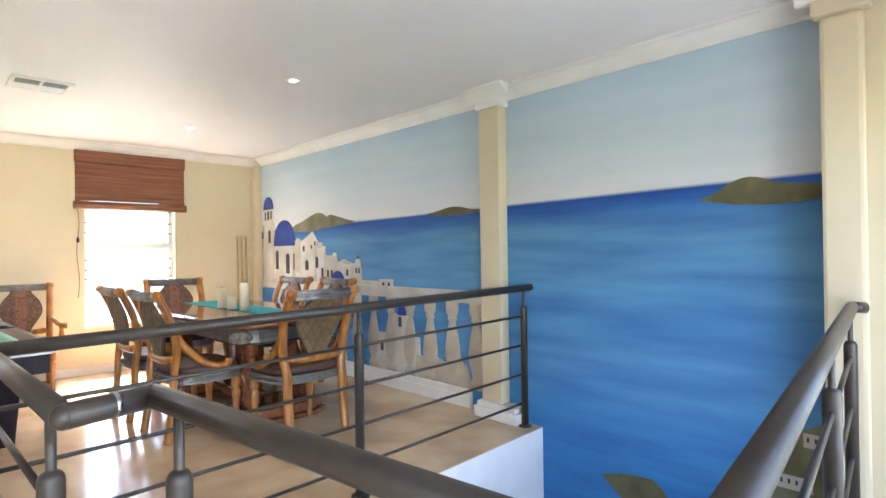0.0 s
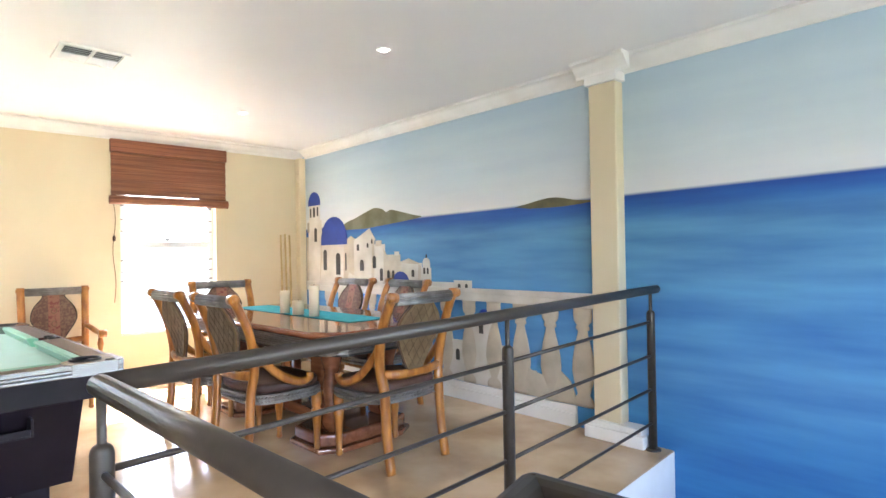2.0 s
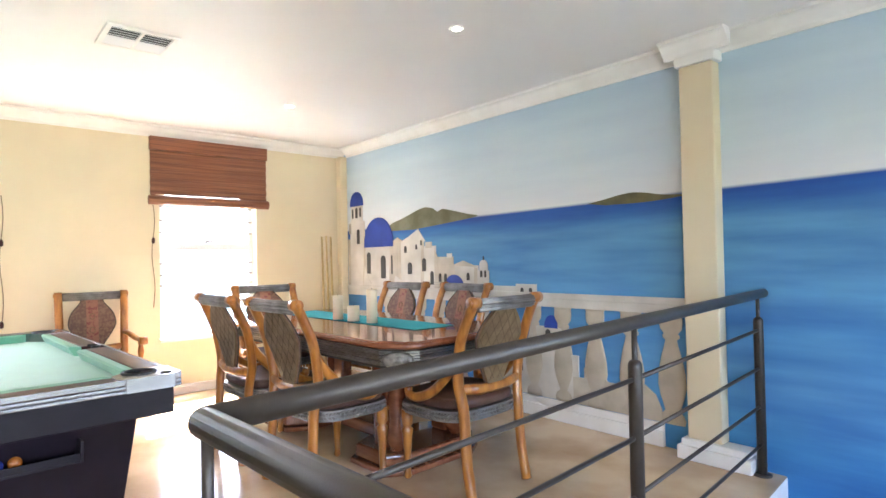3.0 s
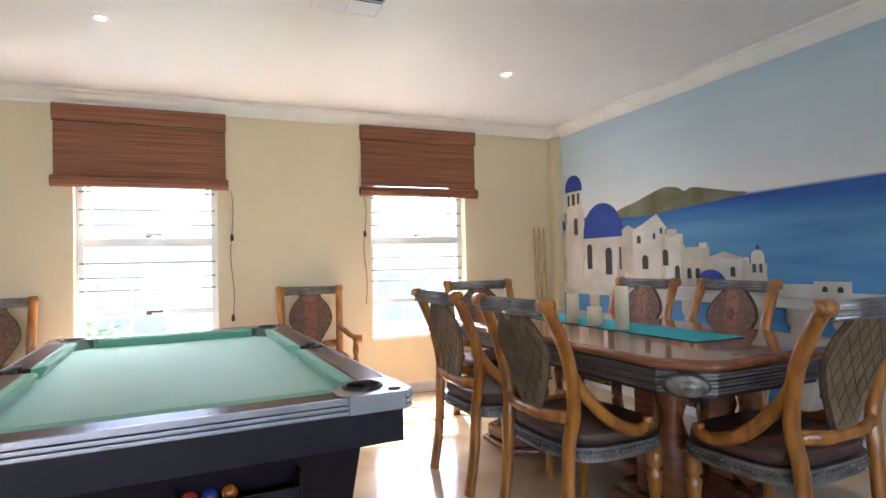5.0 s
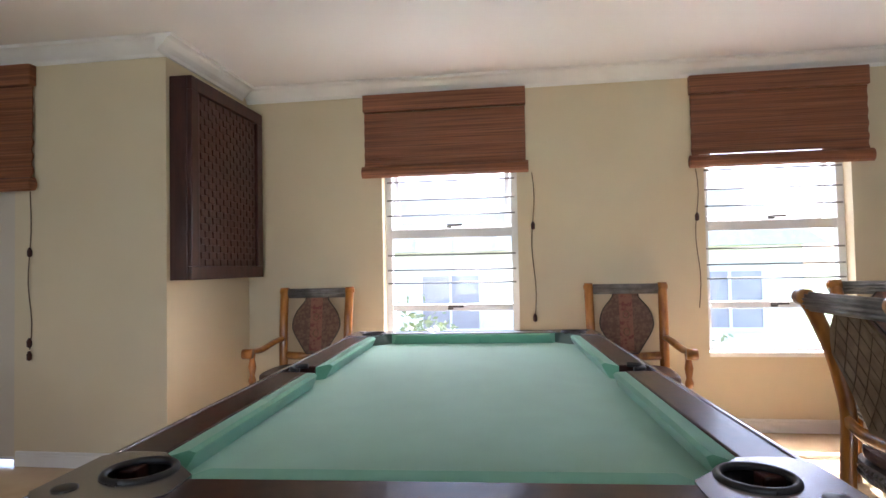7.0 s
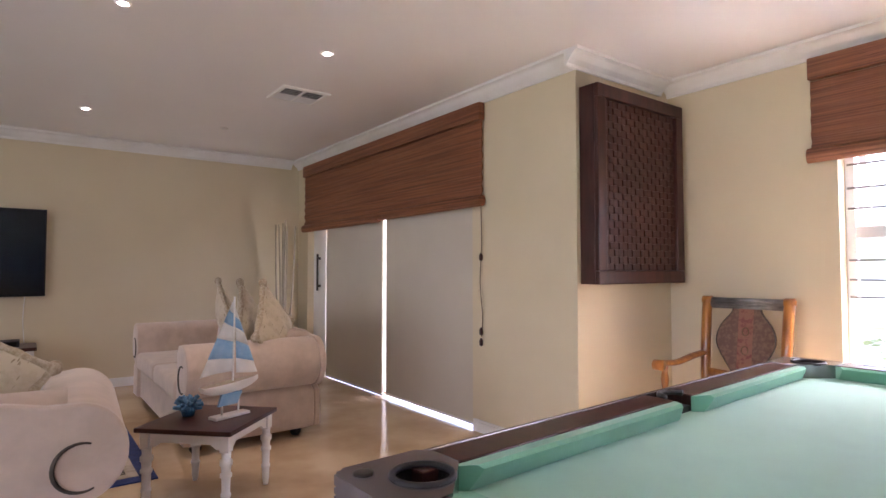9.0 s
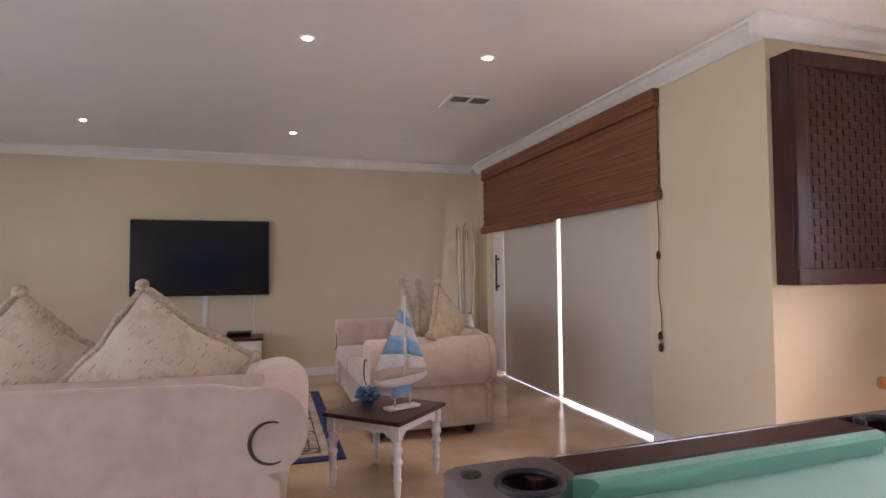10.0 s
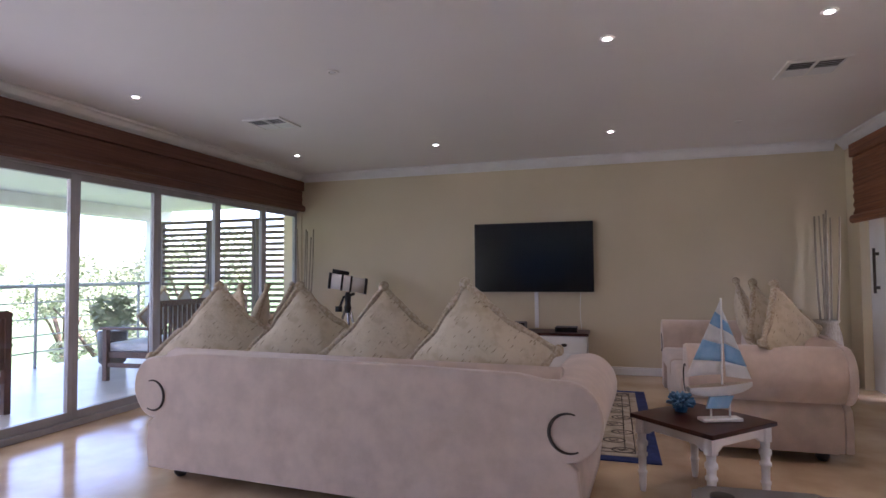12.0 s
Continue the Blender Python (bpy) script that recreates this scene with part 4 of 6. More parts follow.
tagged(copy_thing(first, pose(-2.38, 3.72, 0, 0, 0, 93)), "carved honey-wood dining chair at the table's end, back to the railing")
tagged(copy_thing(first, pose(-4.595, 3.61, 0, 0, 0, -98)), "carved honey-wood dining chair at the table's end, back to the windows")
WALLCH = "armchairs along the window wall"
carver = chair("armchair", "carved honey-wood armchair with maroon brocade back between the windows", True, pose(-5.36, 2.385, 0, 0, 0, -94), WALLCH)
tagged(copy_thing(carver, pose(-5.34, 0.21, 0, 0, 0, -86)), "carved honey-wood armchair with maroon brocade back under the dark cabinet")


def dining_table():
    cx, cy, hx, hy, top = -3.47, 3.74, 1.13, 0.545, 0.825
    t = thing("dining_table", "glossy mahogany dining table with ribbed silver apron and carved pedestals", "dining table", pose(cx, cy, 0, 0, 0, 1.5))

    def outline(gx, gy, cut=0.15):
        pts = []
        for sx, sy in ((1, 1), (-1, 1), (-1, -1), (1, -1)):
            q = [(gx, gy - cut), (gx - 0.035, gy - cut + 0.06), (gx - cut + 0.04, gy - 0.055), (gx - cut - 0.02, gy)]
            q = [(a * sx, b * sy) for a, b in q]
            pts += q if sx * sy > 0 else q[::-1]
        return pts
    sh = Shape()
    sh.prism(outline(hx, hy), top - 0.045, top, bev=0.014)
    part("tabletop", sh, "mahogany", t)
    sh = Shape()
    rim = outline(hx + 0.004, hy + 0.004)
    sh.sweep([(x, y, top - 0.022) for x, y in rim + rim[:1]], 0.016, 8, cap=False)
    part("edge_moulding", sh, "mahogany", t)
    sh = Shape()
    for i in range(6):
        g = 0.05 + 0.004 * (i % 2) + 0.004 * i
        sh.prism(outline(hx - g, hy - g), top - 0.06 - 0.016 * (i + 1) + 0.004, top - 0.06 - 0.016 * i - 0.001)
        part("rib", sh, "ribmetal", t, "ribbed antique silver moulding")
        sh = Shape()
    sh.prism(outline(hx - 0.09, hy - 0.09), top - 0.17, top - 0.045)
    part("apron", sh, "rubber", t, "blackened apron behind the ribs")
    for sx in (-1, 1):
        for sy in (-1, 1):
            sh = Shape()
            mm = Matrix.Translation((sx * (hx - 0.115), sy * (hy - 0.10), top - 0.105)) @ Matrix.Rotation(math.atan2(sy, sx), 4, 'Z') @ Matrix.Rotation(math.pi / 2, 4, 'Y') @ Matrix.Diagonal((0.6, 1.15, 1, 1))
            sh.lathe([(0.075, 0.0), (0.078, 0.02), (0.06, 0.034), (0.045, 0.030), (0.03, 0.042), (0.001, 0.045)], 20, m=mm)
            part("corner_boss", sh, "carved", t, "carved silver oval boss")
    for sx in (-1, 1):
        for sy in (-1, 1):
            sh = Shape()
            sh.box(sx * 0.62 - 0.07, sx * 0.62 + 0.07, sy * 0.24 - 0.05, sy * 0.24 + 0.05, 0.12, top - 0.17, 0.02)
            sh.lathe([(0.05, 0.12), (0.075, 0.18), (0.05, 0.30), (0.065, 0.42), (0.045, 0.5), (0.075, 0.62), (0.08, 0.665)], 14, (sx * 0.62 + sx * 0.12, sy * 0.24, 0))
            part("pedestal", sh, "mahogany", t)
        sh = Shape()
        sh.prism([(sx * 0.62 + a, b) for a, b in ((0.24, 0.22), (0.16, 0.36), (-0.16, 0.36), (-0.24, 0.22), (-0.24, -0.22), (-0.16, -0.36), (0.16, -0.36), (0.24, -0.22))], 0.035, 0.12, bev=0.02)
        sh.prism([(sx * 0.62 + a, b) for a, b in ((0.27, 0.25), (0.18, 0.39), (-0.18, 0.39), (-0.27, 0.25), (-0.27, -0.25), (-0.18, -0.39), (0.18, -0.39), (0.27, -0.25))], 0.0, 0.035, bev=0.01)
        part("plinth", sh, "mahogany", t)
    sh = Shape()
    sh.box(-0.4, 0.4, -0.10, 0.10, 0.06, 0.14, 0.02)
    part("stretcher", sh, "mahogany", t)
    return t


dining_table()
t = thing("table_runner", "turquoise cloth runner laid along the dining table", "table runner")
s = Shape()
s.grid(lambda u, v: Vector((-4.53 + 1.82 * u, 3.62 + 0.04 * u + 0.33 * v, 0.8285 + 0.0015 * math.sin(u * 40) * math.sin(v * 9))), 60, 8)
part("cloth", s, "teal", t)
for x, y, h, r in ((-3.66, 3.67, 0.18, 0.038), (-3.46, 3.68, 0.11, 0.044), (-3.25, 3.70, 0.235, 0.038)):
    t = thing("candle", "tall ivory pillar candle on the table runner" if h > 0.2 else "ivory pillar candle on the table runner", "candle", group="candles")
    s = Shape()
    s.lathe([(r, 0.831), (r, 0.831 + h - 0.004), (r - 0.004, 0.831 + h), (r * 0.55, 0.831 + h - 0.006), (0.001, 0.831 + h - 0.008)], 18, (x, y, 0))
    part("wax", s, "wax", t)
    s = Shape()
    s.sweep([(x, y, 0.82 + h), (x + 0.001, y, 0.84 + h)], 0.0015, 5)
    part("wick", s, "rubber", t)


# ---- living room ----
def sofa(name, label, length, m, seats, group="living room sofas"):
    """Origin on the floor under its middle; its front faces +y."""
    t = thing(name, label, "sofa", m, group)
    D, r = 0.96, 0.165
    back, hl = -D / 2, length / 2
    sh = Shape()
    sh.box(-hl + 0.12, hl - 0.12, back + 0.05, D / 2 - 0.06, 0.07, 0.33, 0.02, 3)
    part("base", sh, "suede", t)
    sh = Shape()
    prof = [(0.02, 0.08), (0.0, 0.3), (0.0, 0.64), (0.015, 0.71), (0.05, 0.755), (0.11, 0.775), (0.18, 0.755), (0.22, 0.70), (0.24, 0.60), (0.26, 0.36), (0.26, 0.08)]
    sh.prism([(back + a, b) for a, b in prof], -hl + 0.20, hl - 0.20, 'YZ', smooth=True)
    part("backrest", sh, "suede", t)
    cz, rz = 0.553, 0.182

    def roll(sx, grow=0.0):
        """The outline of a rolled arm, from its inner top round the roll to its foot."""
        cx = sx * (hl - r)
        ring = [(cx + sx * (r + grow) * math.cos(math.radians(a)), cz + (rz + grow) * math.sin(math.radians(a))) for a in range(95, -100, -13)]
        return ring + [(sx * (hl - 0.115), 0.34), (sx * (hl - 0.10), 0.20), (sx * (hl - 0.115), 0.08)]
    # the whole back as one upholstered panel that runs out into the rolls
    sh = Shape()
    top = [(-hl + 0.26, 0.735), (-hl + 0.38, 0.757), (0.0, 0.772), (hl - 0.38, 0.757), (hl - 0.26, 0.735)]
    sh.prism(roll(-1)[::-1] + top + roll(1), back - 0.018, back + 0.03, 'XZ', bev=0.012)
    part("back_panel", sh, "suede", t)
    for sx in (-1, 1):
        cx = sx * (hl - r)
        sh = Shape()
        sh.prism([(sx * (hl - 0.31), 0.08), (sx * (hl - 0.31), 0.66), (sx * (hl - 0.27), 0.715)] + roll(sx, -0.004), back + 0.03, D / 2 - 0.03, 'XZ', bev=0.012, smooth=True)
        arm = part("arm", sh, "suede", t)
        for y in (back - 0.020, D / 2 - 0.028):
            sh = Shape()
            q = 0.088
            spiral = [(cx + sx * (q * math.cos(math.radians(a)) + 0.012), y, 0.505 + q * math.sin(math.radians(a))) for a in range(70, 300, 12)]
            sh.sweep(spiral, [0.003 + 0.005 * math.sin(math.pi * (i + 0.5) / len(spiral)) for i in range(len(spiral))], 6)
            part("scroll_piping", sh, "darkline", arm)
        for y in (back + 0.12, D / 2 - 0.14):
            sh = Shape()
            sh.lathe([(0.025, 0.0), (0.04, 0.02), (0.042, 0.075)], 12, (sx * (hl - 0.24), y, 0))
            part("foot", sh, "rubber", t, "dark bun foot")
    w = (length - 0.64) / seats
    for i in range(seats):
        x = -hl + 0.32 + (i + 0.5) * w
        sh = Shape()
        sh.box(x - w / 2 + 0.004, x + w / 2 - 0.004, back + 0.24, D / 2 - 0.02, 0.33, 0.48, 0.045, 4)
        part("seat_cushion", sh, "suede", t)
    return t


sofa("sofa", "long beige microsuede sofa, back to the pool table", 2.76, pose(-0.965, -1.10, 0, 0, 0, 176), 3)
sofa("loveseat", "beige microsuede loveseat with rolled arms beside the shaded doorway", 2.25, pose(-3.26, -3.03, 0, 0, 0, -90), 2)
sofa("loveseat", "beige microsuede loveseat with rolled arms beside the sliding doors", 1.65, pose(0.95, -2.85, 0, 0, 0, 90), 2)


def cushion(m, size, label, group="scatter cushions"):
    t = thing("scatter_cushion", label, "cushion", m, group)
    h = size / 2

    def face(sign):
        def f(u, v):
            a, b = 2 * u - 1, 2 * v - 1
            thick = 0.085 * ((1 - abs(a) ** 2.2) * (1 - abs(b) ** 2.2)) ** 0.6
            pull = 1 - 0.10 * (1 - abs(a * b))
            wob = 0.004 * math.sin(9 * a + 4 * b)
            return Vector((a * h * (pull if abs(a) > abs(b) else 1 - 0.1 * (1 - abs(a * b))), sign * (thick + 0.002) + wob, b * h * pull))
        return f
    sh = Shape()
    sh.grid(face(1), 18, 18)
    sh.grid(face(-1), 18, 18)
    part("cover", sh, "cushion", t)
    sh = Shape()
    loop = []
    for k in range(4):
        for i in range(14):
            e = 2 * i / 14 - 1
            a, b = ((e, -1), (1, e), (-e, 1), (-1, -e))[k]
            pull = 1 - 0.10 * (1 - abs(a * b))
            loop.append((a * h * pull + random.uniform(-0.003, 0.003), random.uniform(-0.003, 0.003), b * h * pull + random.uniform(-0.003, 0.003)))
    sh.sweep(loop + loop[:1], [0.019 + random.uniform(-0.005, 0.006) for _ in range(len(loop) + 1)], 7, cap=False)
    for a, b in ((1, 1), (1, -1), (-1, 1), (-1, -1)):
        sh.lathe([(0.008, -0.03), (0.028, -0.016), (0.034, 0.0), (0.027, 0.018), (0.006, 0.03)], 10, (a * h * 1.01, 0, b * h * 1.01))
    part("fringe", sh, "fringe", t, "tufted cream fringe")
    return t


def diamond(x, y, z, lean, twist, sway):
    return pose(x, y, z, 0, 0, twist) @ pose(0, 0, 0, lean, 0, 0) @ pose(0, 0, 0, 0, 45 + sway, 0)


for x, y, lean, twist, sway, size in ((-1.66, -0.82, 14, 10, 9, 0.60), (-1.14, -0.87, 16, 20, 4, 0.57), (-0.605, -0.90, 13, 22, 7, 0.57), (0.03, -0.94, 17, 22, 6, 0.58)):
    cushion(diamond(x, y, 0.755, lean, twist - 4, sway), size, "cream patterned cushion with fringe, standing on the long sofa")
for x, y, tw in ((-3.49, -2.24, 48), (-3.45, -2.66, 58), (-3.47, -3.4, 80)):
    cushion(diamond(x, y, 0.78, 14, tw, 4), 0.50, "cream patterned cushion with fringe, on the loveseat by the doorway")
for x, y, tw in ((1.02, -2.35, -28), (1.0, -2.75, -60), (1.05, -3.3, -80)):
    cushion(diamond(x, y, 0.76, 14, tw, -4), 0.50, "cream patterned cushion with fringe, on the loveseat by the glass doors")


def side_table():
    t = thing("side_table", "small white side table with turned legs and dark wooden top", "side table", pose(-2.80, -1.31, 0, 0, 0, 45))
    h = 0.262
    sh = Shape()
    sh.box(-h, h, -h, h, 0.425, 0.45, 0.006, 3)
    part("tabletop", sh, "darkwood", t, "dark stained wooden top")
    for k in range(4):
        sh = Shape()
        g = h - 0.045
        sh.prism([(-g, 0.425), (g, 0.425), (g, 0.34), (g - 0.05, 0.345), (g - 0.08, 0.37), (-g + 0.08, 0.37), (-g + 0.05, 0.345), (-g, 0.34)], -g - 0.009, -g + 0.009, 'XZ', m=Matrix.Rotation(k * math.pi / 2, 4, 'Z'))
        part("apron", sh, "white", t)
        sh = Shape()
        a, b = ((1, 1), (-1, 1), (-1, -1), (1, -1))[k]
        sh.box(a * g - 0.024, a * g + 0.024, b * g - 0.024, b * g + 0.024, 0.335, 0.425, 0.003)
        sh.lathe([(0.014, 0.0), (0.019, 0.04), (0.021, 0.10), (0.025, 0.105), (0.025, 0.118), (0.020, 0.122), (0.022, 0.20), (0.029, 0.206), (0.029, 0.222), (0.022, 0.228), (0.024, 0.26), (0.031, 0.268), (0.031, 0.290), (0.022, 0.30), (0.024, 0.336)], 14, (a * g, b * g, 0))
        part("leg", sh, "white", t)
    return t


side_table().scale = (1.0, 1.0, 0.945)


def model_yacht():
    t = thing("model_yacht", "white and blue wooden model yacht on a white stand", "model boat", pose(-2.885, -1.25, 0.4265, 0, 0, 200))

    def hull(u, v):
        x = -0.16 + 0.33 * u
        w = 0.042 * math.sin(math.pi * min(1, (u * 0.85 + 0.15))) ** 0.7
        a = math.pi * v
        return Vector((x, w * math.cos(a), 0.165 + 0.02 * u - 0.055 * math.sin(a) * (1 - 0.6 * abs(2 * u - 1) ** 3)))
    sh = Shape()
    sh.grid(hull, 16, 10)
    body = part("hull", sh, "white", t)
    sh = Shape()
    sh.grid(lambda u, v: Vector((-0.155 + 0.32 * u, (2 * v - 1) * 0.040 * math.sin(math.pi * min(1, (u * 0.85 + 0.15))) ** 0.7, 0.166 + 0.02 * u)), 16, 4)
    part("deck", sh, "stick", body)
    sh = Shape()
    sh.prism([(-0.07, 0.06), (-0.05, 0.12), (0.07, 0.12), (0.04, 0.06)], -0.006, 0.006, 'XZ')
    part("keel", sh, "bluepaint", body, "pale blue keel")
    sh = Shape()
    sh.sweep([(0.015, 0, 0.16), (0.02, 0, 0.60)], 0.005, 8)
    part("mast", sh, "white", t)
    bands = ["sail", "bluepaint", "sail", "bluepaint", "sail"]
    cut = [0.0, 0.17, 0.40, 0.60, 0.78, 1.0]

    def sail(foot, tip, tack, belly):
        for k, mat in enumerate(bands):
            sh2 = Shape()
            def f(u, v, a=cut[k], b=cut[k + 1]):
                q = a + (b - a) * v
                left, right = Vector(foot).lerp(Vector(tip), min(1, q + 0.18 * (1 - q) * q * 2)), Vector(tack).lerp(Vector(tip), q)
                p = left.lerp(right, u)
                return p + Vector((0, belly * math.sin(math.pi * u) * (1 - q), 0))
            sh2.grid(f, 6, 4)
            o = part("sail", sh2, mat, t, "striped white and blue sail")
            mod = o.modifiers.new("thick", 'SOLIDIFY')
            mod.thickness = 0.0015
    sail((-0.17, 0.0, 0.215), (0.018, 0, 0.595), (0.012, 0, 0.225), 0.02)
    sail((0.035, 0.0, 0.215), (0.022, 0, 0.55), (0.165, 0, 0.20), -0.02)
    for x in (-0.045, 0.05):
        sh = Shape()
        sh.sweep([(x, 0, 0.012), (x, 0, 0.125)], 0.005, 8)
        part("strut", sh, "white", t)
    sh = Shape()
    sh.box(-0.10, 0.10, -0.032, 0.032, 0.0, 0.016, 0.004)
    part("stand", sh, "white", t)
    return t


model_yacht().scale = (1.08, 1.08, 1.08)
t = thing("coral_ornament", "dark blue glass coral ornament on the side table", "ornament", pose(-2.71, -1.41, 0.4265))
s = Shape()
for i in range(60):
    a, b = random.uniform(0, 2 * math.pi), random.uniform(-0.2, 1.0)
    c = math.cos(b)
    d = Vector((c * math.cos(a), c * math.sin(a), math.sin(b)))
    s.sweep([(0, 0, 0.045), d * 0.05 + Vector((0, 0, 0.045)), d * 0.078 + Vector((0, 0, 0.045))], [0.012, 0.012, 0.006], 6)
s.lathe([(0.03, 0.0), (0.036, 0.02), (0.05, 0.045), (0.05, 0.06), (0.03, 0.08)], 14)
part("branches", s, "coral", t)

# television, its cable and stand
t = thing("television", "large black flat television hung on the wall", "television")
s = Shape()
s.box(-2.14, -0.69, SY + 0.03, SY + 0.075, 0.97, 1.82, 0.006)
part("casing", s, "rubber", t)
s = Shape()
s.box(-2.128, -0.702, SY + 0.0755, SY + 0.0775, 0.985, 1.808)
part("screen", s, "screen", t, "dark glossy screen")
s = Shape()
s.box(-1.7, -1.1, SY + 0.001, SY + 0.03, 1.2, 1.55)
part("bracket", s, "rubber", t)
t = thing("cable_cover", "white plastic cable cover under the television", "cable cover")
s = Shape()
s.box(-1.475, -1.425, SY + 0.001, SY + 0.016, 0.53, 0.97, 0.004)
part("channel", s, "white", t)
t = thing("wall_cable", "thin white cable hanging down the wall", "cable")
s = Shape()
s.sweep(spline([(-1.98, SY + 0.008, 0.97), (-1.97, SY + 0.02, 0.75), (-1.985, SY + 0.01, 0.5)]), 0.004, 6)
part("lead", s, "white", t)


def tv_stand():
    t = thing("tv_stand", "white television cabinet with drawers and dark wooden top", "cabinet")
    x0, x1, y0, y1 = -2.08, -0.62, SY + 0.02, SY + 0.47
    sh = Shape()
    sh.box(x0 + 0.02, x1 - 0.02, y0, y1 - 0.02, 0.06, 0.455, 0.004)
    part("body", sh, "white", t)
    sh = Shape()
    sh.box(x0, x1, y0, y1, 0.455, 0.485, 0.006)
    part("top", sh, "darkwood", t, "dark stained top")
    for i in range(3):
        a = x0 + 0.05 + i * (x1 - x0 - 0.1) / 3
        b = a + (x1 - x0 - 0.1) / 3 - 0.015
        sh = Shape()
        sh.box(a, b, y1 - 0.02, y1 - 0.006, 0.28, 0.44, 0.004)
        d = part("drawer", sh, "white", t)
        sh = Shape()
        sh.lathe([(0.026, 0), (0.026, 0.008), (0.012, 0.018)], 12, m=Matrix.Translation(((a + b) / 2, y1 - 0.006, 0.36)) @ Matrix.Rotation(-math.pi / 2, 4, 'X') @ Matrix.Diagonal((1.3, 0.7, 1, 1)))
        part("handle", sh, "steel", d, "dark cup handle")
        sh = Shape()
        sh.box(a, b, y1 - 0.02, y1 - 0.006, 0.09, 0.265, 0.004)
        part("door", sh, "white", t)
    for x in (x0 + 0.06, x1 - 0.06):
        for y in (y0 + 0.05, y1 - 0.07):
            sh = Shape()
            sh.lathe([(0.018, 0.0), (0.028, 0.02), (0.024, 0.06)], 10, (x, y, 0))
            part("foot", sh, "white", t)
    return t


tv_stand().scale = (1.0, 1.0, 1.07)
for x0, x1, h, lab in ((-1.95, -1.70, 0.055, "flat black media player on the television cabinet"), (-1.35, -1.15, 0.10, "small black decoder box on the television cabinet")):
    t = thing("media_box", lab, "media player")
    s = Shape()
    s.box(x0, x1, SY + 0.15, SY + 0.36, 0.5195, 0.5195 + h, 0.006)
    part("casing", s, "rubber", t)
    s = Shape()
    s.box(x0 + 0.02, x1 - 0.02, SY + 0.36, SY + 0.362, 0.529, 0.5195 + h - 0.01)
    part("front", s, "screen", t)


def vase_of_sticks(x, y, height, count, spread, label, seed):
    rnd = random.Random(seed)
    t = thing("vase", label, "vase", pose(x, y, 0))
    sh = Shape()
    sh.lathe([(0.10, 0.0), (0.13, 0.04), (0.15, 0.30), (0.13, 0.55), (0.10, 0.66), (0.12, 0.70), (0.105, 0.70), (0.09, 0.66)], 20)
    part("pot", sh, "stick", t)
    for i in range(count):
        a, b = rnd.uniform(0, 2 * math.pi), rnd.uniform(0.2, 1)
        q = Vector((math.cos(a), math.sin(a), 0))
        top = height * rnd.uniform(0.93, 1.0)
        sh = Shape()
        pts = spline([(q * 0.05 * b).to_tuple(), (q * (0.05 + spread * 0.5) * b + Vector((0, 0, top * 0.6))).to_tuple(), (q * spread * b + Vector((rnd.uniform(-0.02, 0.02), 0, top))).to_tuple()], 4)
        pts = [Vector((p.x, p.y, max(0.03, p.z))) for p in pts]
        sh.sweep(pts, [0.012 - 0.004 * i2 / len(pts) for i2 in range(len(pts))], 7)
        part("stick", sh, "stick", t)
    return t


vase_of_sticks(-4.44, -4.62, 1.82, 9, 0.20, "tall vase of dry sticks in the corner", 3)
vase_of_sticks(1.62, -4.62, 1.84, 6, 0.20, "tall vase of pale dry sticks beside the glass doors", 5)


def telescope():
    t = thing("telescope", "white reflector telescope on a dark tripod", "telescope", pose(0.80, -4.30, 0.0, 0, 0, 27))
    for k in range(3):
        a = 2 * math.pi * k / 3 + 0.4
        sh = Shape()
        sh.sweep([(0.04 * math.cos(a), 0.04 * math.sin(a), 0.72), (0.34 * math.cos(a), 0.34 * math.sin(a), 0.0)], [0.02, 0.012], 8)
        part("leg", sh, "chrome", t)
    sh = Shape()
    sh.lathe([(0.05, 0.68), (0.055, 0.74), (0.04, 0.78), (0.045, 0.86), (0.03, 0.92)], 14)
    sh.sweep([(-0.10, 0, 0.90), (0.06, 0, 0.86), (0.12, 0.05, 0.74)], 0.018, 8)
    sh.lathe([(0.05, 0.70), (0.05, 0.76)], 14, (0.13, 0.06, 0))
    part("mount", sh, "rubber", t, "black equatorial mount")
    sh = Shape()
    tube = Matrix.Translation((0, 0, 1.02)) @ Matrix.Rotation(radians(82), 4, 'Y')
    sh.lathe([(0.088, -0.26), (0.088, 0.26)], 22, m=tube)
    body = part("tube", sh, "white", t, "white optical tube")
    for z0, z1 in ((-0.28, -0.24), (-0.06, -0.03), (0.07, 0.10), (0.24, 0.28)):
        sh = Shape()
        sh.lathe([(0.094, z0), (0.094, z1)], 22, m=tube)
        part("ring", sh, "rubber", body)
    sh = Shape()
    sh.lathe([(0.022, -0.12), (0.026, 0.12)], 12, m=Matrix.Translation((0.10, 0, 1.15)) @ Matrix.Rotation(radians(82), 4, 'Y'))
    sh.sweep([(0.12, 0, 1.10), (0.13, 0, 1.15)], 0.012, 8)
    part("finder", sh, "rubber", body)
    return t


telescope().scale = (0.85, 0.85, 1.07)

# rug between the sofas
t = thing("rug", "cream patterned rug with a dark blue border", "rug", pose(-1.05, -2.86, 0))
s = Shape()
s.box(-1.58, 1.58, -1.10, 1.10, 0.001, 0.010, 0.003)
part("border", s, "rugblue", t)
s = Shape()
s.box(-1.49, 1.49, -1.01, 1.01, 0.010, 0.013, 0.001)
field = part("field", s, "rug", t)
s = Shape()
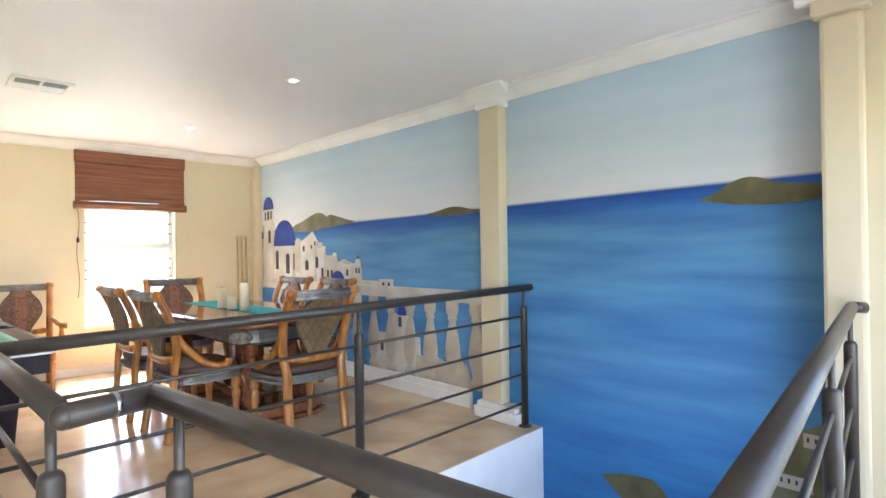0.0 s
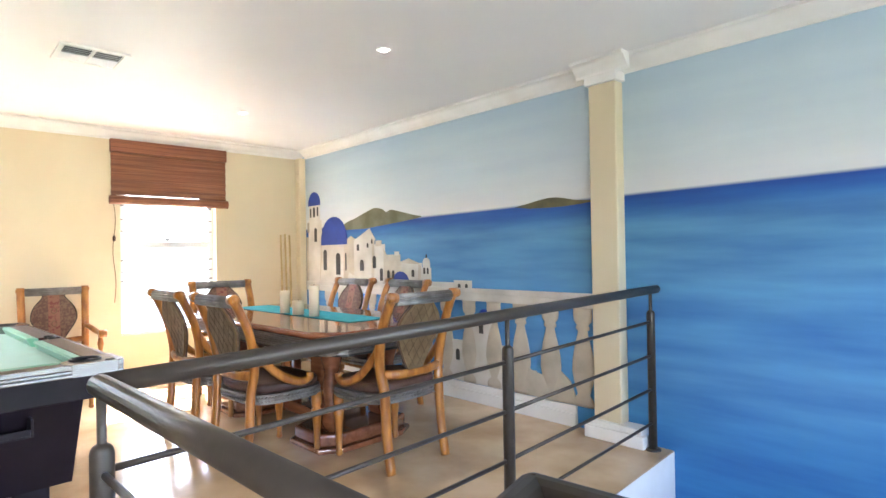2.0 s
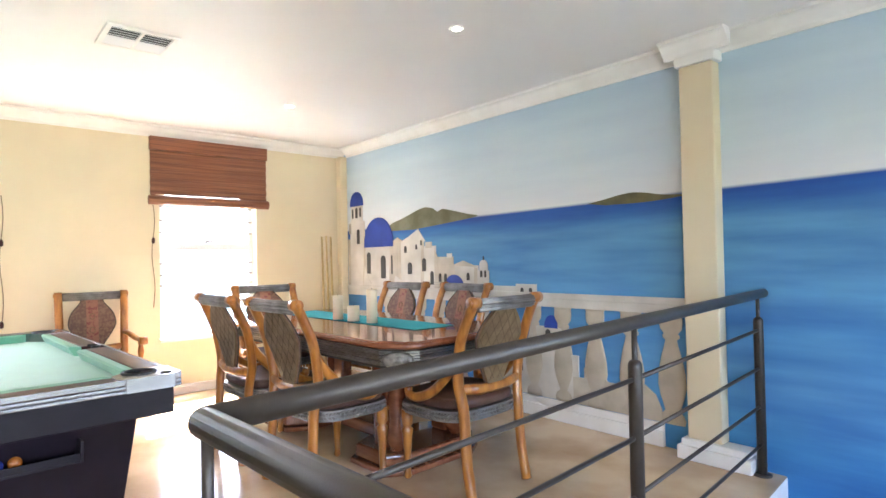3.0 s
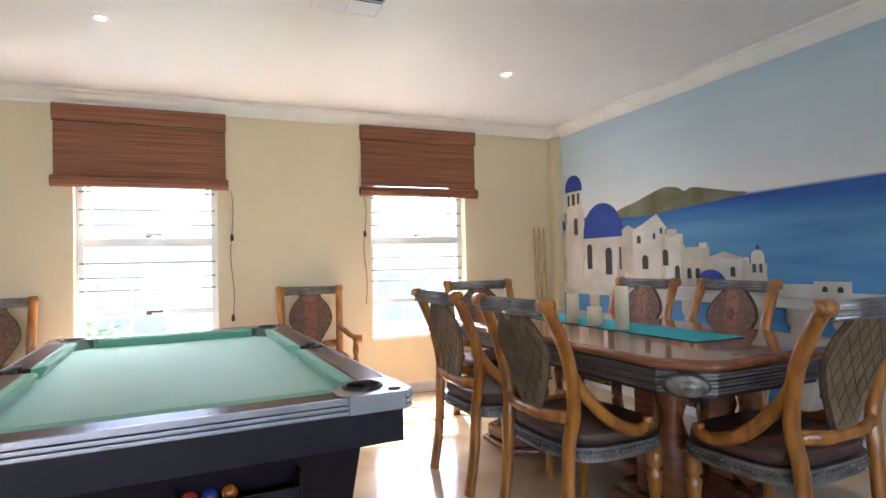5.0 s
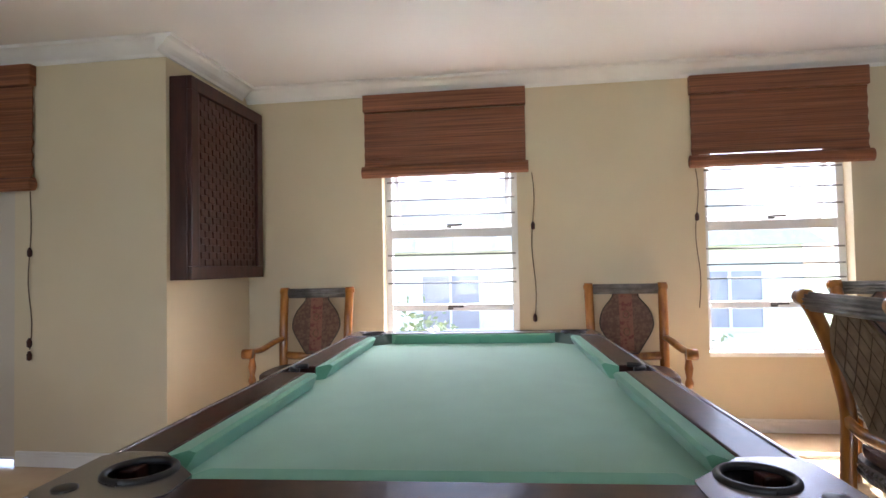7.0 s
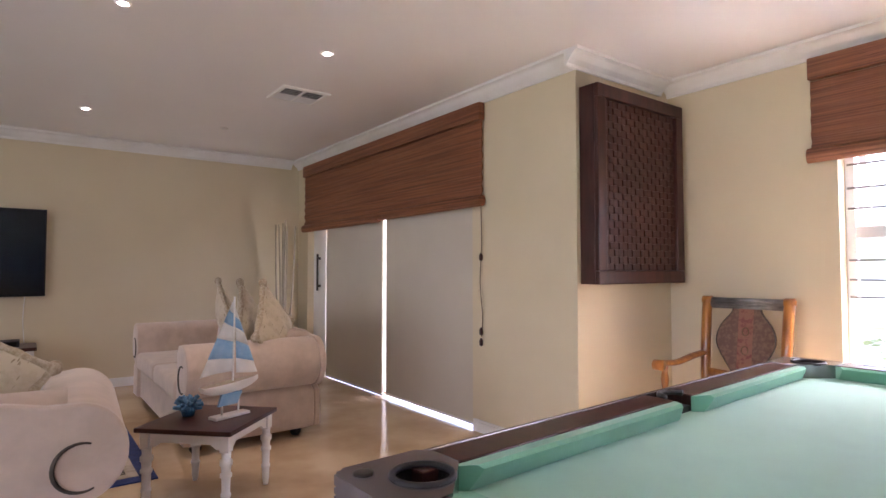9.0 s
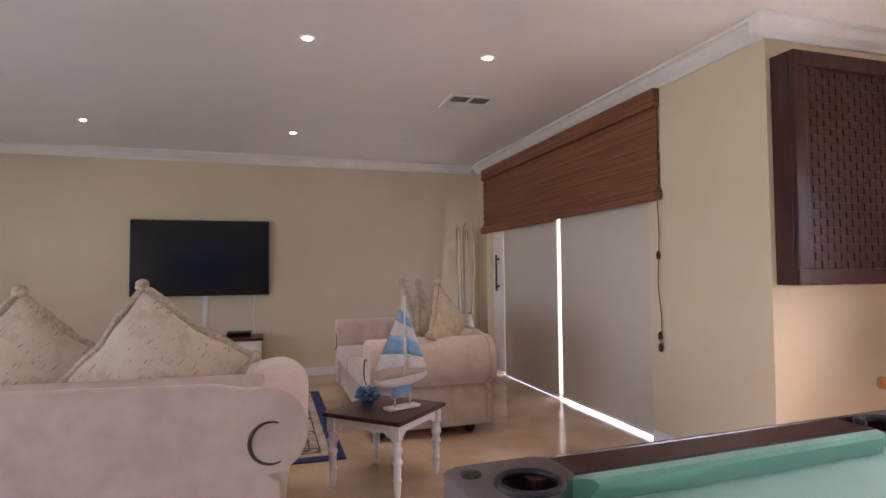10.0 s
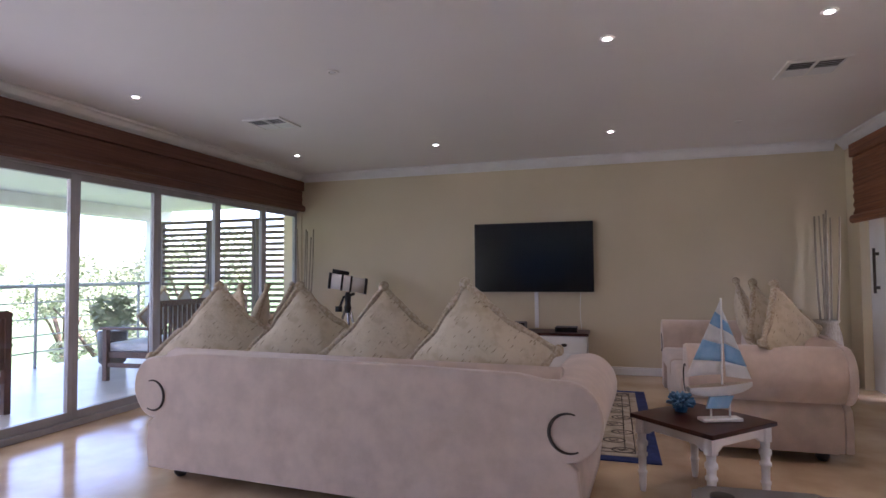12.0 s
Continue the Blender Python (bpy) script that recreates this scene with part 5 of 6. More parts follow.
for i in range(-6, 7):
    for j in range(-4, 5):
        cx, cy = i * 0.225 + 0.06 * (j % 2), j * 0.22
        if abs(cx) < 1.4:
            s.sweep([(cx + 0.075 * math.cos(a), cy + 0.055 * math.sin(a), 0.0135) for a in [2 * math.pi * k / 14 for k in range(15)]], 0.010, 4, squash=(1, 0.15), cap=False)
            s.sweep([(cx - 0.03, cy - 0.01, 0.0135), (cx + 0.02, cy + 0.02, 0.0135), (cx + 0.035, cy - 0.02, 0.0135)], 0.010, 4, squash=(1, 0.15))
for q in (0.93, 0.86):
    s.sweep([(sx * 1.49 * q ** 0.6, sy * 1.01 * q, 0.0135) for sx, sy in ((1, 1), (-1, 1), (-1, -1), (1, -1), (1, 1))], 0.012, 4, squash=(1, 0.15), cap=False)
tagged(part("motifs", s, "rugdark", t, "dark woven scroll motifs"), kind="stuff")

# cues or canes leaning in the corner beside the mural
for y, x, h in ((4.70, -5.735, 1.55), (4.76, -5.74, 1.56), (4.82, -5.745, 1.55)):
    t = thing("cane", "pale bamboo cane leaning against the yellow wall", "cane", group="canes in the corner")
    s = Shape()
    s.sweep([(x + 0.05, y, 0.0), (x, y, h)], [0.016, 0.010], 8)
    part("rod", s, "bamboo", t)
    s = Shape()
    s.lathe([(0.018, 0.0), (0.018, 0.02)], 8, (x + 0.05, y, 0))
    part("tip", s, "rubber", t)


# ---- ceiling fittings ----
def downlight(x, y, lit):
    t = thing("downlight", "small round recessed downlight, lit" if lit else "small round recessed downlight, switched off", "ceiling light", group="downlights")
    sh = Shape()
    sh.lathe([(0.042, H - 0.001), (0.042, H - 0.005), (0.036, H - 0.009), (0.023, H - 0.006), (0.023, H - 0.001)], 24, (x, y, 0))
    part("ring", sh, "white", t)
    sh = Shape()
    sh.lathe([(0.022, H - 0.001), (0.020, H - 0.005)], 20, (x, y, 0))
    part("lens", sh, "lamp" if lit else "aluminium", t)
    if lit:
        data = bpy.data.lights.new("downlight_beam", 'SPOT')
        data.energy, data.spot_size, data.spot_blend, data.shadow_soft_size, data.color = 2.2, radians(95), 0.9, 0.02, (1.0, 0.80, 0.58)
        new("downlight_beam", data).matrix_world = look((x, y, H - 0.02), (x, y + 0.001, 0.0))


for x, y, lit in ((-2.30, 3.68, 1), (-4.385, 3.66, 1), (-4.27, 1.08, 1), (-2.352, -1.36, 1), (-3.49, -1.36, 1), (-2.36, -3.70, 1), (-0.55, -3.70, 1), (-0.55, -1.36, 0), (-3.495, -3.70, 0), (1.147, -1.37, 1), (1.147, -3.70, 1)):
    downlight(x, y, lit)


def ceiling_vent(x, y, turn):
    t = thing("ceiling_vent", "white louvred air vent in the ceiling", "ceiling vent", pose(x, y, H, 0, 0, turn), "ceiling vents")
    w, d = 0.19, 0.18
    sh = Shape()
    for a, b, c, e in ((-w, w, -d, -d + 0.03), (-w, w, d - 0.03, d), (-w, -w + 0.03, -d + 0.03, d - 0.03), (w - 0.03, w, -d + 0.03, d - 0.03), (-0.008, 0.008, -d + 0.03, d - 0.03)):
        sh.box(a, b, c, e, -0.016, -0.001, 0.003)
    part("frame", sh, "white", t)
    sh = Shape()
    sh.box(-w + 0.02, w - 0.02, -d + 0.02, d - 0.02, -0.003, -0.001)
    part("backing", sh, "rubber", t)
    for i in range(4):
        sh = Shape()
        sh.box(-w + 0.03, w - 0.03, -0.010, 0.010, -0.001, 0.001, m=pose(0, 0.022 + i * 0.036, -0.011, -17))
        part("slat", sh, "aluminium", t)
    sh = Shape()
    sh.box(-w + 0.03, w - 0.03, -d + 0.03, 0.0, -0.013, -0.009, 0.002)
    part("plate", sh, "aluminium", t, "closed half of the vent")


ceiling_vent(-3.59, 2.31, -90)
ceiling_vent(0.60, -2.37, 0)
ceiling_vent(-3.675, -2.28, 0)


# ---- painted figures of the mural: thin coats of paint on the wall ----
M["m_white"] = material("mural_white", (0.66, 0.63, 0.57), 0.7, colour2=(0.50, 0.47, 0.41), scale=3.2, detail=6, bump=0.05, bump_scale=200)
M["m_cream"] = material("mural_cream", (0.56, 0.50, 0.40), 0.7, colour2=(0.42, 0.37, 0.29), scale=5, detail=6, bump=0.05, bump_scale=200)
M["m_shade"] = material("mural_shade", (0.36, 0.34, 0.30), 0.7, colour2=(0.28, 0.26, 0.23), scale=6, bump=0.05)
M["m_dark"] = material("mural_window", (0.055, 0.05, 0.045), 0.7, scale=8)
M["m_blue"] = material("mural_dome_blue", (0.018, 0.055, 0.36), 0.65, colour2=(0.012, 0.035, 0.24), scale=3, bump=0.05)
M["m_hill"] = material("mural_hill", (0.155, 0.135, 0.055), 0.7, colour2=(0.085, 0.08, 0.035), scale=7, detail=7, bump=0.05)
M["m_hill2"] = material("mural_far_hill", (0.20, 0.20, 0.12), 0.7, colour2=(0.12, 0.115, 0.05), scale=5, detail=6)
MURAL = thing("mural_painting", "seaside mural of white houses, blue domes, islands and balustrade", "mural", pose(0.082, 0, 0), kind="structure")
LAYER = [0.0]


def paint(name, outline, mat, label="", lift=0.0):
    """One coat: an outline of x and z on the north wall."""
    LAYER[0] += 0.00012
    sh = Shape()
    sh.prism(outline, NY - 0.0035 - LAYER[0] - lift, NY - 0.0005, 'XZ')
    return part(name, sh, mat, MURAL, label)


def rect(x0, x1, z0, z1):
    return [(x0, z0), (x1, z0), (x1, z1), (x0, z1)]


def dome(cx, z0, r, h, k=14):
    return [(cx + r * math.cos(math.pi * i / k), z0 + h * math.sin(math.pi * i / k) ** 0.85) for i in range(k + 1)]


def arch(cx, z0, w, h, k=8):
    return [(cx + w / 2, z0)] + [(cx + w / 2 * math.cos(math.pi * i / k), z0 + h - w / 2 + w / 2 * math.sin(math.pi * i / k)) for i in range(k + 1)] + [(cx - w / 2, z0)]


def hill(points, mat):
    top = [(p.x, p.y) for p in spline([(a, b, 0) for a, b in points], 5)]
    paint("island", top + [(top[-1][0], top[-1][1] - 0.002), (points[0][0], points[0][1] - 0.002)], mat)


hill([(-5.0, 1.58), (-4.90, 1.655), (-4.70, 1.70), (-4.50, 1.755), (-4.35, 1.785), (-4.22, 1.765), (-4.15, 1.73), (-4.07, 1.748), (-3.90, 1.715), (-3.72, 1.675), (-3.60, 1.648), (-3.9, 1.618), (-4.5, 1.575)], "m_hill2")
hill([(-2.44, 1.655), (-2.30, 1.675), (-2.18, 1.695), (-2.08, 1.703), (-1.98, 1.692), (-1.86, 1.668), (-1.72, 1.655), (-1.76, 1.642), (-2.0, 1.628), (-2.28, 1.632)], "m_hill")
hill([(0.01, 1.597), (0.10, 1.63), (0.18, 1.68), (0.26, 1.707), (0.34, 1.70), (0.42, 1.667), (0.53, 1.65), (0.72, 1.63), (0.72, 1.577), (0.45, 1.547), (0.22, 1.557)], "m_hill")
hill([(-0.67, -0.215), (-0.52, -0.172), (-0.38, -0.155), (-0.25, -0.19), (-0.05, -0.52), (-0.3, -0.55), (-0.5, -0.35)], "m_hill")
hill([(0.0, -0.5), (0.12, -0.02), (0.24, 0.13), (0.36, 0.25), (0.50, 0.335), (0.72, 0.34), (0.72, -0.5)], "m_hill2")
for x, z, w in ((0.33, 0.02, 0.24), (0.53, 0.26, 0.11), (0.44, -0.15, 0.16)):
    house = paint("painted_house", rect(x, x + w, z, z + 0.075), "m_white")
    for i in range(int(w / 0.036)):
        paint("painted_window", rect(x + 0.015 + i * 0.036, x + 0.027 + i * 0.036, z + 0.03, z + 0.055), "m_dark")

# town: bodies first, then roofs and openings
for x0, x1, z0, z1, mat in ((-5.775, -4.80, 0.90, 1.10, "m_cream"), (-5.775, -5.69, 0.95, 1.52, "m_cream"), (-5.72, -5.42, 0.95, 1.72, "m_white"), (-5.70, -5.46, 1.70, 1.905, "m_white"), (-5.75, -5.70, 1.58, 1.70, "m_shade"), (-5.41, -4.88, 0.95, 1.43, "m_white"),
                            (-4.88, -4.72, 0.93, 1.47, "m_cream"), (-4.74, -4.36, 0.93, 1.46, "m_white"), (-4.40, -4.18, 0.93, 1.40, "m_white"), (-4.34, -4.24, 1.38, 1.44, "m_cream"),
                            (-4.20, -3.93, 0.93, 1.29, "m_cream"), (-4.02, -3.95, 1.28, 1.32, "m_white"), (-3.95, -3.60, 0.93, 1.205, "m_white"), (-3.60, -3.47, 0.93, 1.16, "m_white"),
                            (-3.47, -3.14, 0.93, 1.03, "m_white"), (-3.16, -2.94, 0.93, 1.05, "m_white")):
    paint("painted_house", rect(x0, x1, z0, z1), mat)
paint("painted_roof", [(-4.76, 1.45), (-4.62, 1.50), (-4.45, 1.575), (-4.34, 1.45)], "m_white")
paint("painted_roof", [(-4.90, 1.46), (-4.80, 1.505), (-4.70, 1.46)], "m_cream")
paint("painted_roof", [(-3.96, 1.205), (-3.80, 1.25), (-3.60, 1.19)], "m_cream")
paint("painted_turret", arch(-3.535, 1.14, 0.10, 0.115), "m_white")
paint("painted_finial", rect(-3.54, -3.53, 1.25, 1.285), "m_dark")
for outline in ([(-4.88, 0.95), (-4.80, 0.95), (-4.80, 1.45), (-4.88, 1.43)], [(-4.42, 0.95), (-4.37, 0.95), (-4.36, 1.44), (-4.40, 1.48)], [(-4.20, 0.95), (-4.14, 0.95), (-4.15, 1.28), (-4.20, 1.36)],
                [(-3.96, 0.95), (-3.90, 0.95), (-3.91, 1.20), (-3.96, 1.25)], [(-5.46, 0.98), (-5.41, 0.98), (-5.41, 1.40), (-5.43, 1.55)], [(-4.96, 0.96), (-4.88, 0.96), (-4.88, 1.41), (-4.93, 1.41)], [(-3.66, 0.95), (-3.61, 0.95), (-3.61, 1.18), (-3.65, 1.19)]):
    paint("painted_shadow", outline, "m_cream")
paint("painted_buttress", [(-5.46, 0.92), (-5.20, 0.92), (-5.34, 1.05), (-5.42, 1.22)], "m_white")
paint("painted_stair", [(-4.90, 0.94), (-4.60, 0.94), (-4.74, 1.06), (-4.84, 1.10)], "m_white")
for k in range(5):
    paint("painted_step", rect(-4.22, -4.06, 0.95 + k * 0.022, 0.956 + k * 0.022), "m_shade")
paint("painted_dome", dome(-5.58, 1.90, 0.135, 0.165), "m_blue")
paint("painted_dome", dome(-5.15, 1.415, 0.278, 0.325), "m_blue")
paint("painted_dome", dome(-3.92, 0.985, 0.135, 0.135), "m_blue")
for x, z, w, h in ((-5.66, 1.76, 0.03, 0.11), (-5.58, 1.76, 0.045, 0.12), (-5.50, 1.77, 0.03, 0.11), (-5.55, 1.46, 0.055, 0.17), (-5.34, 1.12, 0.07, 0.24), (-5.06, 1.07, 0.085, 0.25), (-4.90, 1.12, 0.025, 0.20),
                   (-4.66, 1.34, 0.04, 0.07), (-4.48, 1.37, 0.025, 0.05), (-4.40, 1.41, 0.025, 0.05), (-4.59, 1.12, 0.065, 0.12), (-4.36, 1.15, 0.055, 0.13), (-4.24, 1.02, 0.045, 0.13), (-4.12, 1.05, 0.035, 0.08), (-4.04, 1.05, 0.035, 0.08),
                   (-3.73, 1.07, 0.035, 0.07), (-3.56, 1.10, 0.025, 0.06), (-3.51, 1.10, 0.02, 0.06), (-3.09, 0.975, 0.03, 0.045), (-3.00, 0.975, 0.03, 0.045)):
    paint("painted_window", arch(x, z, w, h, 6), "m_dark")
# lower roofs behind the balusters
for x0, x1, z0, z1, mat in ((-3.30, -2.55, 0.16, 0.52, "m_white"), (-2.95, -2.70, 0.50, 0.72, "m_white"), (-2.60, -2.25, 0.16, 0.36, "m_cream")):
    paint("painted_house", rect(x0, x1, z0, z1), mat)
paint("painted_dome", dome(-2.80, 0.71, 0.065, 0.10), "m_blue")
for x, z in ((-3.12, 0.34), (-2.98, 0.22), (-2.83, 0.60)):
    paint("painted_window", arch(x, z, 0.05, 0.10, 6), "m_dark")
paint("painted_terrace", [(-2.50, 0.16), (-1.90, 0.16), (-1.90, 0.24), (-1.94, 0.33), (-2.02, 0.39), (-2.12, 0.40), (-2.20, 0.34), (-2.30, 0.36), (-2.42, 0.46), (-2.50, 0.44)], "m_cream")


# the painted balustrade, in very low relief
def baluster_shape():
    prof = [(0.082, 0.0), (0.088, 0.03), (0.076, 0.06), (0.052, 0.085), (0.060, 0.115), (0.082, 0.18), (0.096, 0.25), (0.092, 0.33), (0.072, 0.43), (0.046, 0.52), (0.040, 0.55), (0.058, 0.562), (0.058, 0.58), (0.048, 0.59), (0.074, 0.62), (0.080, 0.66), (0.078, 0.70), (0.084, 0.716)]
    sh = Shape()
    k = 12
    b = bmesh.new()
    rings = [[b.verts.new((r * math.cos(math.pi * i / k), -0.016 * (math.sin(math.pi * i / k)) * r / 0.09, z)) for i in range(k + 1)] for r, z in prof]
    for a, c in zip(rings, rings[1:]):
        for i in range(k):
            b.faces.new((a[i], a[i + 1], c[i + 1], c[i]))
    for ring in (rings[0], rings[-1]):
        b.faces.new(ring)
    bmesh.ops.recalc_face_normals(b, faces=b.faces[:])
    return sh._take(b, True)


base = part("baluster", baluster_shape(), "m_cream", MURAL)
base.matrix_basis = pose(-1.825, NY - 0.006, 0.16)
for i in range(1, 13):
    share("baluster", base, MURAL, pose(-1.825 - 0.288 * i, NY - 0.006, 0.16))
s = Shape()
s.box(-5.775, -1.70, NY - 0.018, NY - 0.001, 0.875, 0.94, 0.006)
s.box(-5.775, -1.70, NY - 0.024, NY - 0.001, 0.94, 0.985, 0.008)
part("painted_handrail", s, "m_white", MURAL)

# ---- sliding doors to the patio ----
t = thing("door_2", "run of grey aluminium sliding glass doors", "door", kind="structure")
ys = [-4.885] + [-4.115 + i * 0.874 for i in range(10)]
x = EX + 0.09
for a, b in zip(ys, ys[1:]):
    sh = Shape()
    w = 0.045
    sh.box(x - 0.025, x + 0.025, a, a + w, 0.05, 2.07, 0.004)
    sh.box(x - 0.025, x + 0.025, b - w, b, 0.05, 2.07, 0.004)
    sh.box(x - 0.025, x + 0.025, a + w, b - w, 0.05, 0.12, 0.004)
    sh.box(x - 0.025, x + 0.025, a + w, b - w, 2.01, 2.07, 0.004)
    leaf = part("door_leaf", sh, "greyalu", t)
    sh = Shape()
    sh.box(x - 0.004, x + 0.004, a + w, b - w, 0.12, 2.01)
    part("pane", sh, "glass", leaf).visible_shadow = False
s = Shape()
s.box(x - 0.06, x + 0.06, ys[0], ys[-1], 0.001, 0.05, 0.006)
s.box(x - 0.06, x + 0.06, ys[0], ys[-1], 2.07, 2.10, 0.004)
part("track", s, "greyalu", t)

# ---- patio ----
s = Shape()
s.box(EX + 0.2, 5.2, -5.6, 6.0, -0.25, -0.02)
structure("patio_floor", s, "patio", "pale tiled patio floor", "patio")
s = Shape()
s.box(EX + 0.2, 5.3, -5.9, 1.6, 2.30, 2.45)
structure("patio_ceiling", s, "ceiling", "white painted patio ceiling", "ceiling")
s = Shape()
s.box(4.95, 5.25, -5.9, 1.6, 2.12, 2.299)
structure("patio_beam", s, "white", "white beam at the patio's edge", "beam")
for y in (-5.65, 1.4):
    t = thing("patio_post", "white square patio post", "post", group="patio posts", kind="structure")
    s = Shape()
    s.box(5.0, 5.18, y - 0.09, y + 0.09, -0.02, 2.12, 0.01)
    part("shaft", s, "white", t)


def louvre_panel(x0, x1, y):
    t = thing("louvre_screen", "dark brown slatted screen closing the patio's end", "screen", group="louvre screens")
    sh = Shape()
    for a, b in ((x0, x0 + 0.05), (x1 - 0.05, x1)):
        sh.box(a, b, y - 0.03, y + 0.03, -0.02, 2.1, 0.004)
    sh.box(x0 + 0.05, x1 - 0.05, y - 0.03, y + 0.03, 2.05, 2.1, 0.004)
    sh.box(x0 + 0.05, x1 - 0.05, y - 0.03, y + 0.03, 0.05, 0.11, 0.004)
    part("frame", sh, "louvre", t)
    slat = None
    for i in range(21):
        m = pose((x0 + x1) / 2, y, 0.16 + i * 0.09, 35)
        if slat is None:
            sh = Shape()
            sh.box(-(x1 - x0) / 2 + 0.05, (x1 - x0) / 2 - 0.05, -0.035, 0.035, -0.005, 0.005)
            slat = part("slat", sh, "louvre", t)
            slat.matrix_basis = m
        else:
            share("slat", slat, t, m)


for a, b in ((2.2, 3.05), (3.07, 3.92), (3.94, 4.9)):
    louvre_panel(a, b, -5.62)

t = thing("patio_railing", "low pale steel railing at the patio's edge", "railing")
for y in (-5.3, -3.6, -1.9, -0.2, 1.3):
    s = Shape()
    s.sweep([(5.05, y, -0.02), (5.05, y, 1.08)], 0.02, 8)
    part("post", s, "greyalu", t)
for z, r in ((1.08, 0.028), (0.86, 0.009), (0.64, 0.009), (0.42, 0.009), (0.20, 0.009)):
    s = Shape()
    s.sweep([(5.05, -5.5, z), (5.05, 1.4, z)], r, 8)
    part("rail", s, "greyalu", t)


def patio_chair(name, label, width, m, group):
    """Slatted hardwood seat with pads; its front faces +y."""
    t = thing(name, label, "bench" if width > 1 else "chair", m, group)
    h = width / 2
    for sx in (-1, 1):
        for y, z in ((-0.32, 0.92), (0.30, 0.60)):
            sh = Shape()
            sh.box(sx * h - 0.03, sx * h + 0.03, y - 0.03, y + 0.03, 0, z, 0.006)
            part("leg", sh, "outdoorwood", t)
        sh = Shape()
        sh.box(sx * h - 0.045, sx * h + 0.045, -0.34, 0.36, 0.60, 0.63, 0.008)
        part("armrest", sh, "outdoorwood", t)
        sh = Shape()
        sh.box(sx * h - 0.015, sx * h + 0.015, -0.29, 0.27, 0.16, 0.21, 0.004)
        part("side_rail", sh, "outdoorwood", t)
    sh = Shape()
    sh.box(-h, h, -0.30, 0.30, 0.27, 0.34, 0.008)
    part("seat_frame", sh, "outdoorwood", t)
    sh = Shape()
    sh.box(-h, h, -0.35, -0.30, 0.86, 0.93, 0.008)
    sh.box(-h, h, -0.34, -0.31, 0.40, 0.45, 0.004)
    part("back_frame", sh, "outdoorwood", t)
    k = max(6, int(width / 0.085))
    for i in range(k):
        xx = -h + (i + 0.5) * width / k
        sh = Shape()
        sh.box(xx - 0.02, xx + 0.02, -0.335, -0.315, 0.45, 0.86)
        part("back_slat", sh, "outdoorwood", t)
    sh = Shape()
    sh.box(-h + 0.04, h - 0.04, -0.28, 0.30, 0.34, 0.44, 0.03, 3)
    part("seat_pad", sh, "padcloth", t, "grey and white seat pad")
    return t


patio_chair("patio_bench", "dark slatted hardwood bench with pale cushions, back to the doors", 1.9, pose(3.25, -0.75, -0.02, 0, 0, -92), "patio seating")
patio_chair("patio_bench", "long dark slatted hardwood bench with pale cushions", 1.9, pose(3.15, -4.15, -0.02, 0, 0, -86), "patio seating")
for x, y in ((2.98, -3.55), (2.99, -3.95), (3.0, -4.35), (3.02, -4.75), (3.08, -1.40), (3.07, -0.9)):
    t = cushion(diamond(x, y, 0.74, 12, -86, 0), 0.46, "pale grey cushion on the patio seating", "patio cushions")
    t.children[0].data = t.children[0].data.copy()
    t.children[0].data.materials[0] = M["padcloth"]


def leafy(sh, centre, radius, count, size, rnd):
    """Many small leaves about a centre."""
    b = sh.bm
    for _ in range(count):
        d = Vector((rnd.gauss(0, 1), rnd.gauss(0, 1), rnd.gauss(0, 0.8)))
        p = Vector(centre) + d.normalized() * radius * rnd.uniform(0.35, 1.0) ** 0.6
        u = Vector((rnd.gauss(0, 1), rnd.gauss(0, 1), rnd.gauss(0, 0.6))).normalized()
        v = u.cross(Vector((rnd.gauss(0, 1), rnd.gauss(0, 1), rnd.gauss(0, 1)))).normalized()
        q = size * rnd.uniform(0.6, 1.3)
        b.faces.new([b.verts.new(p - u * q), b.verts.new(p + v * q * 0.45), b.verts.new(p + u * q), b.verts.new(p - v * q * 0.45)])


def tree(x, y, ground, height, seed, label, spread=1.6):
    rnd = random.Random(seed)
    t = thing("tree", label, "tree", pose(x, y, ground), "garden trees")
    sh = Shape()
    sh.sweep(spline([(0, 0, 0), (rnd.uniform(-0.1, 0.1), 0.05, height * 0.3), (rnd.uniform(-0.2, 0.2), rnd.uniform(-0.2, 0.2), height * 0.65)], 4), [0.16 - 0.011 * i for i in range(9)], 8)
    tips = []
    for i in range(7):
        a = rnd.uniform(0, 6.28)
        tip = Vector((math.cos(a) * spread * rnd.uniform(0.4, 1), math.sin(a) * spread * rnd.uniform(0.4, 1), height * rnd.uniform(0.55, 1.0)))
        sh.sweep([(0, 0, height * 0.38), tip * 0.55 + Vector((0, 0, height * 0.2)), tip], [0.06, 0.04, 0.015], 6)
        tips.append(tip)
    part("trunk", sh, "bark", t)
    sh = Shape()
    for tip in tips:
        for _ in range(3):
            leafy(sh, tip + Vector((rnd.gauss(0, 0.35), rnd.gauss(0, 0.35), rnd.gauss(0, 0.3))), rnd.uniform(0.35, 0.7), 240, 0.075, rnd)
    part("crown", sh, "leaf", t)
    return t


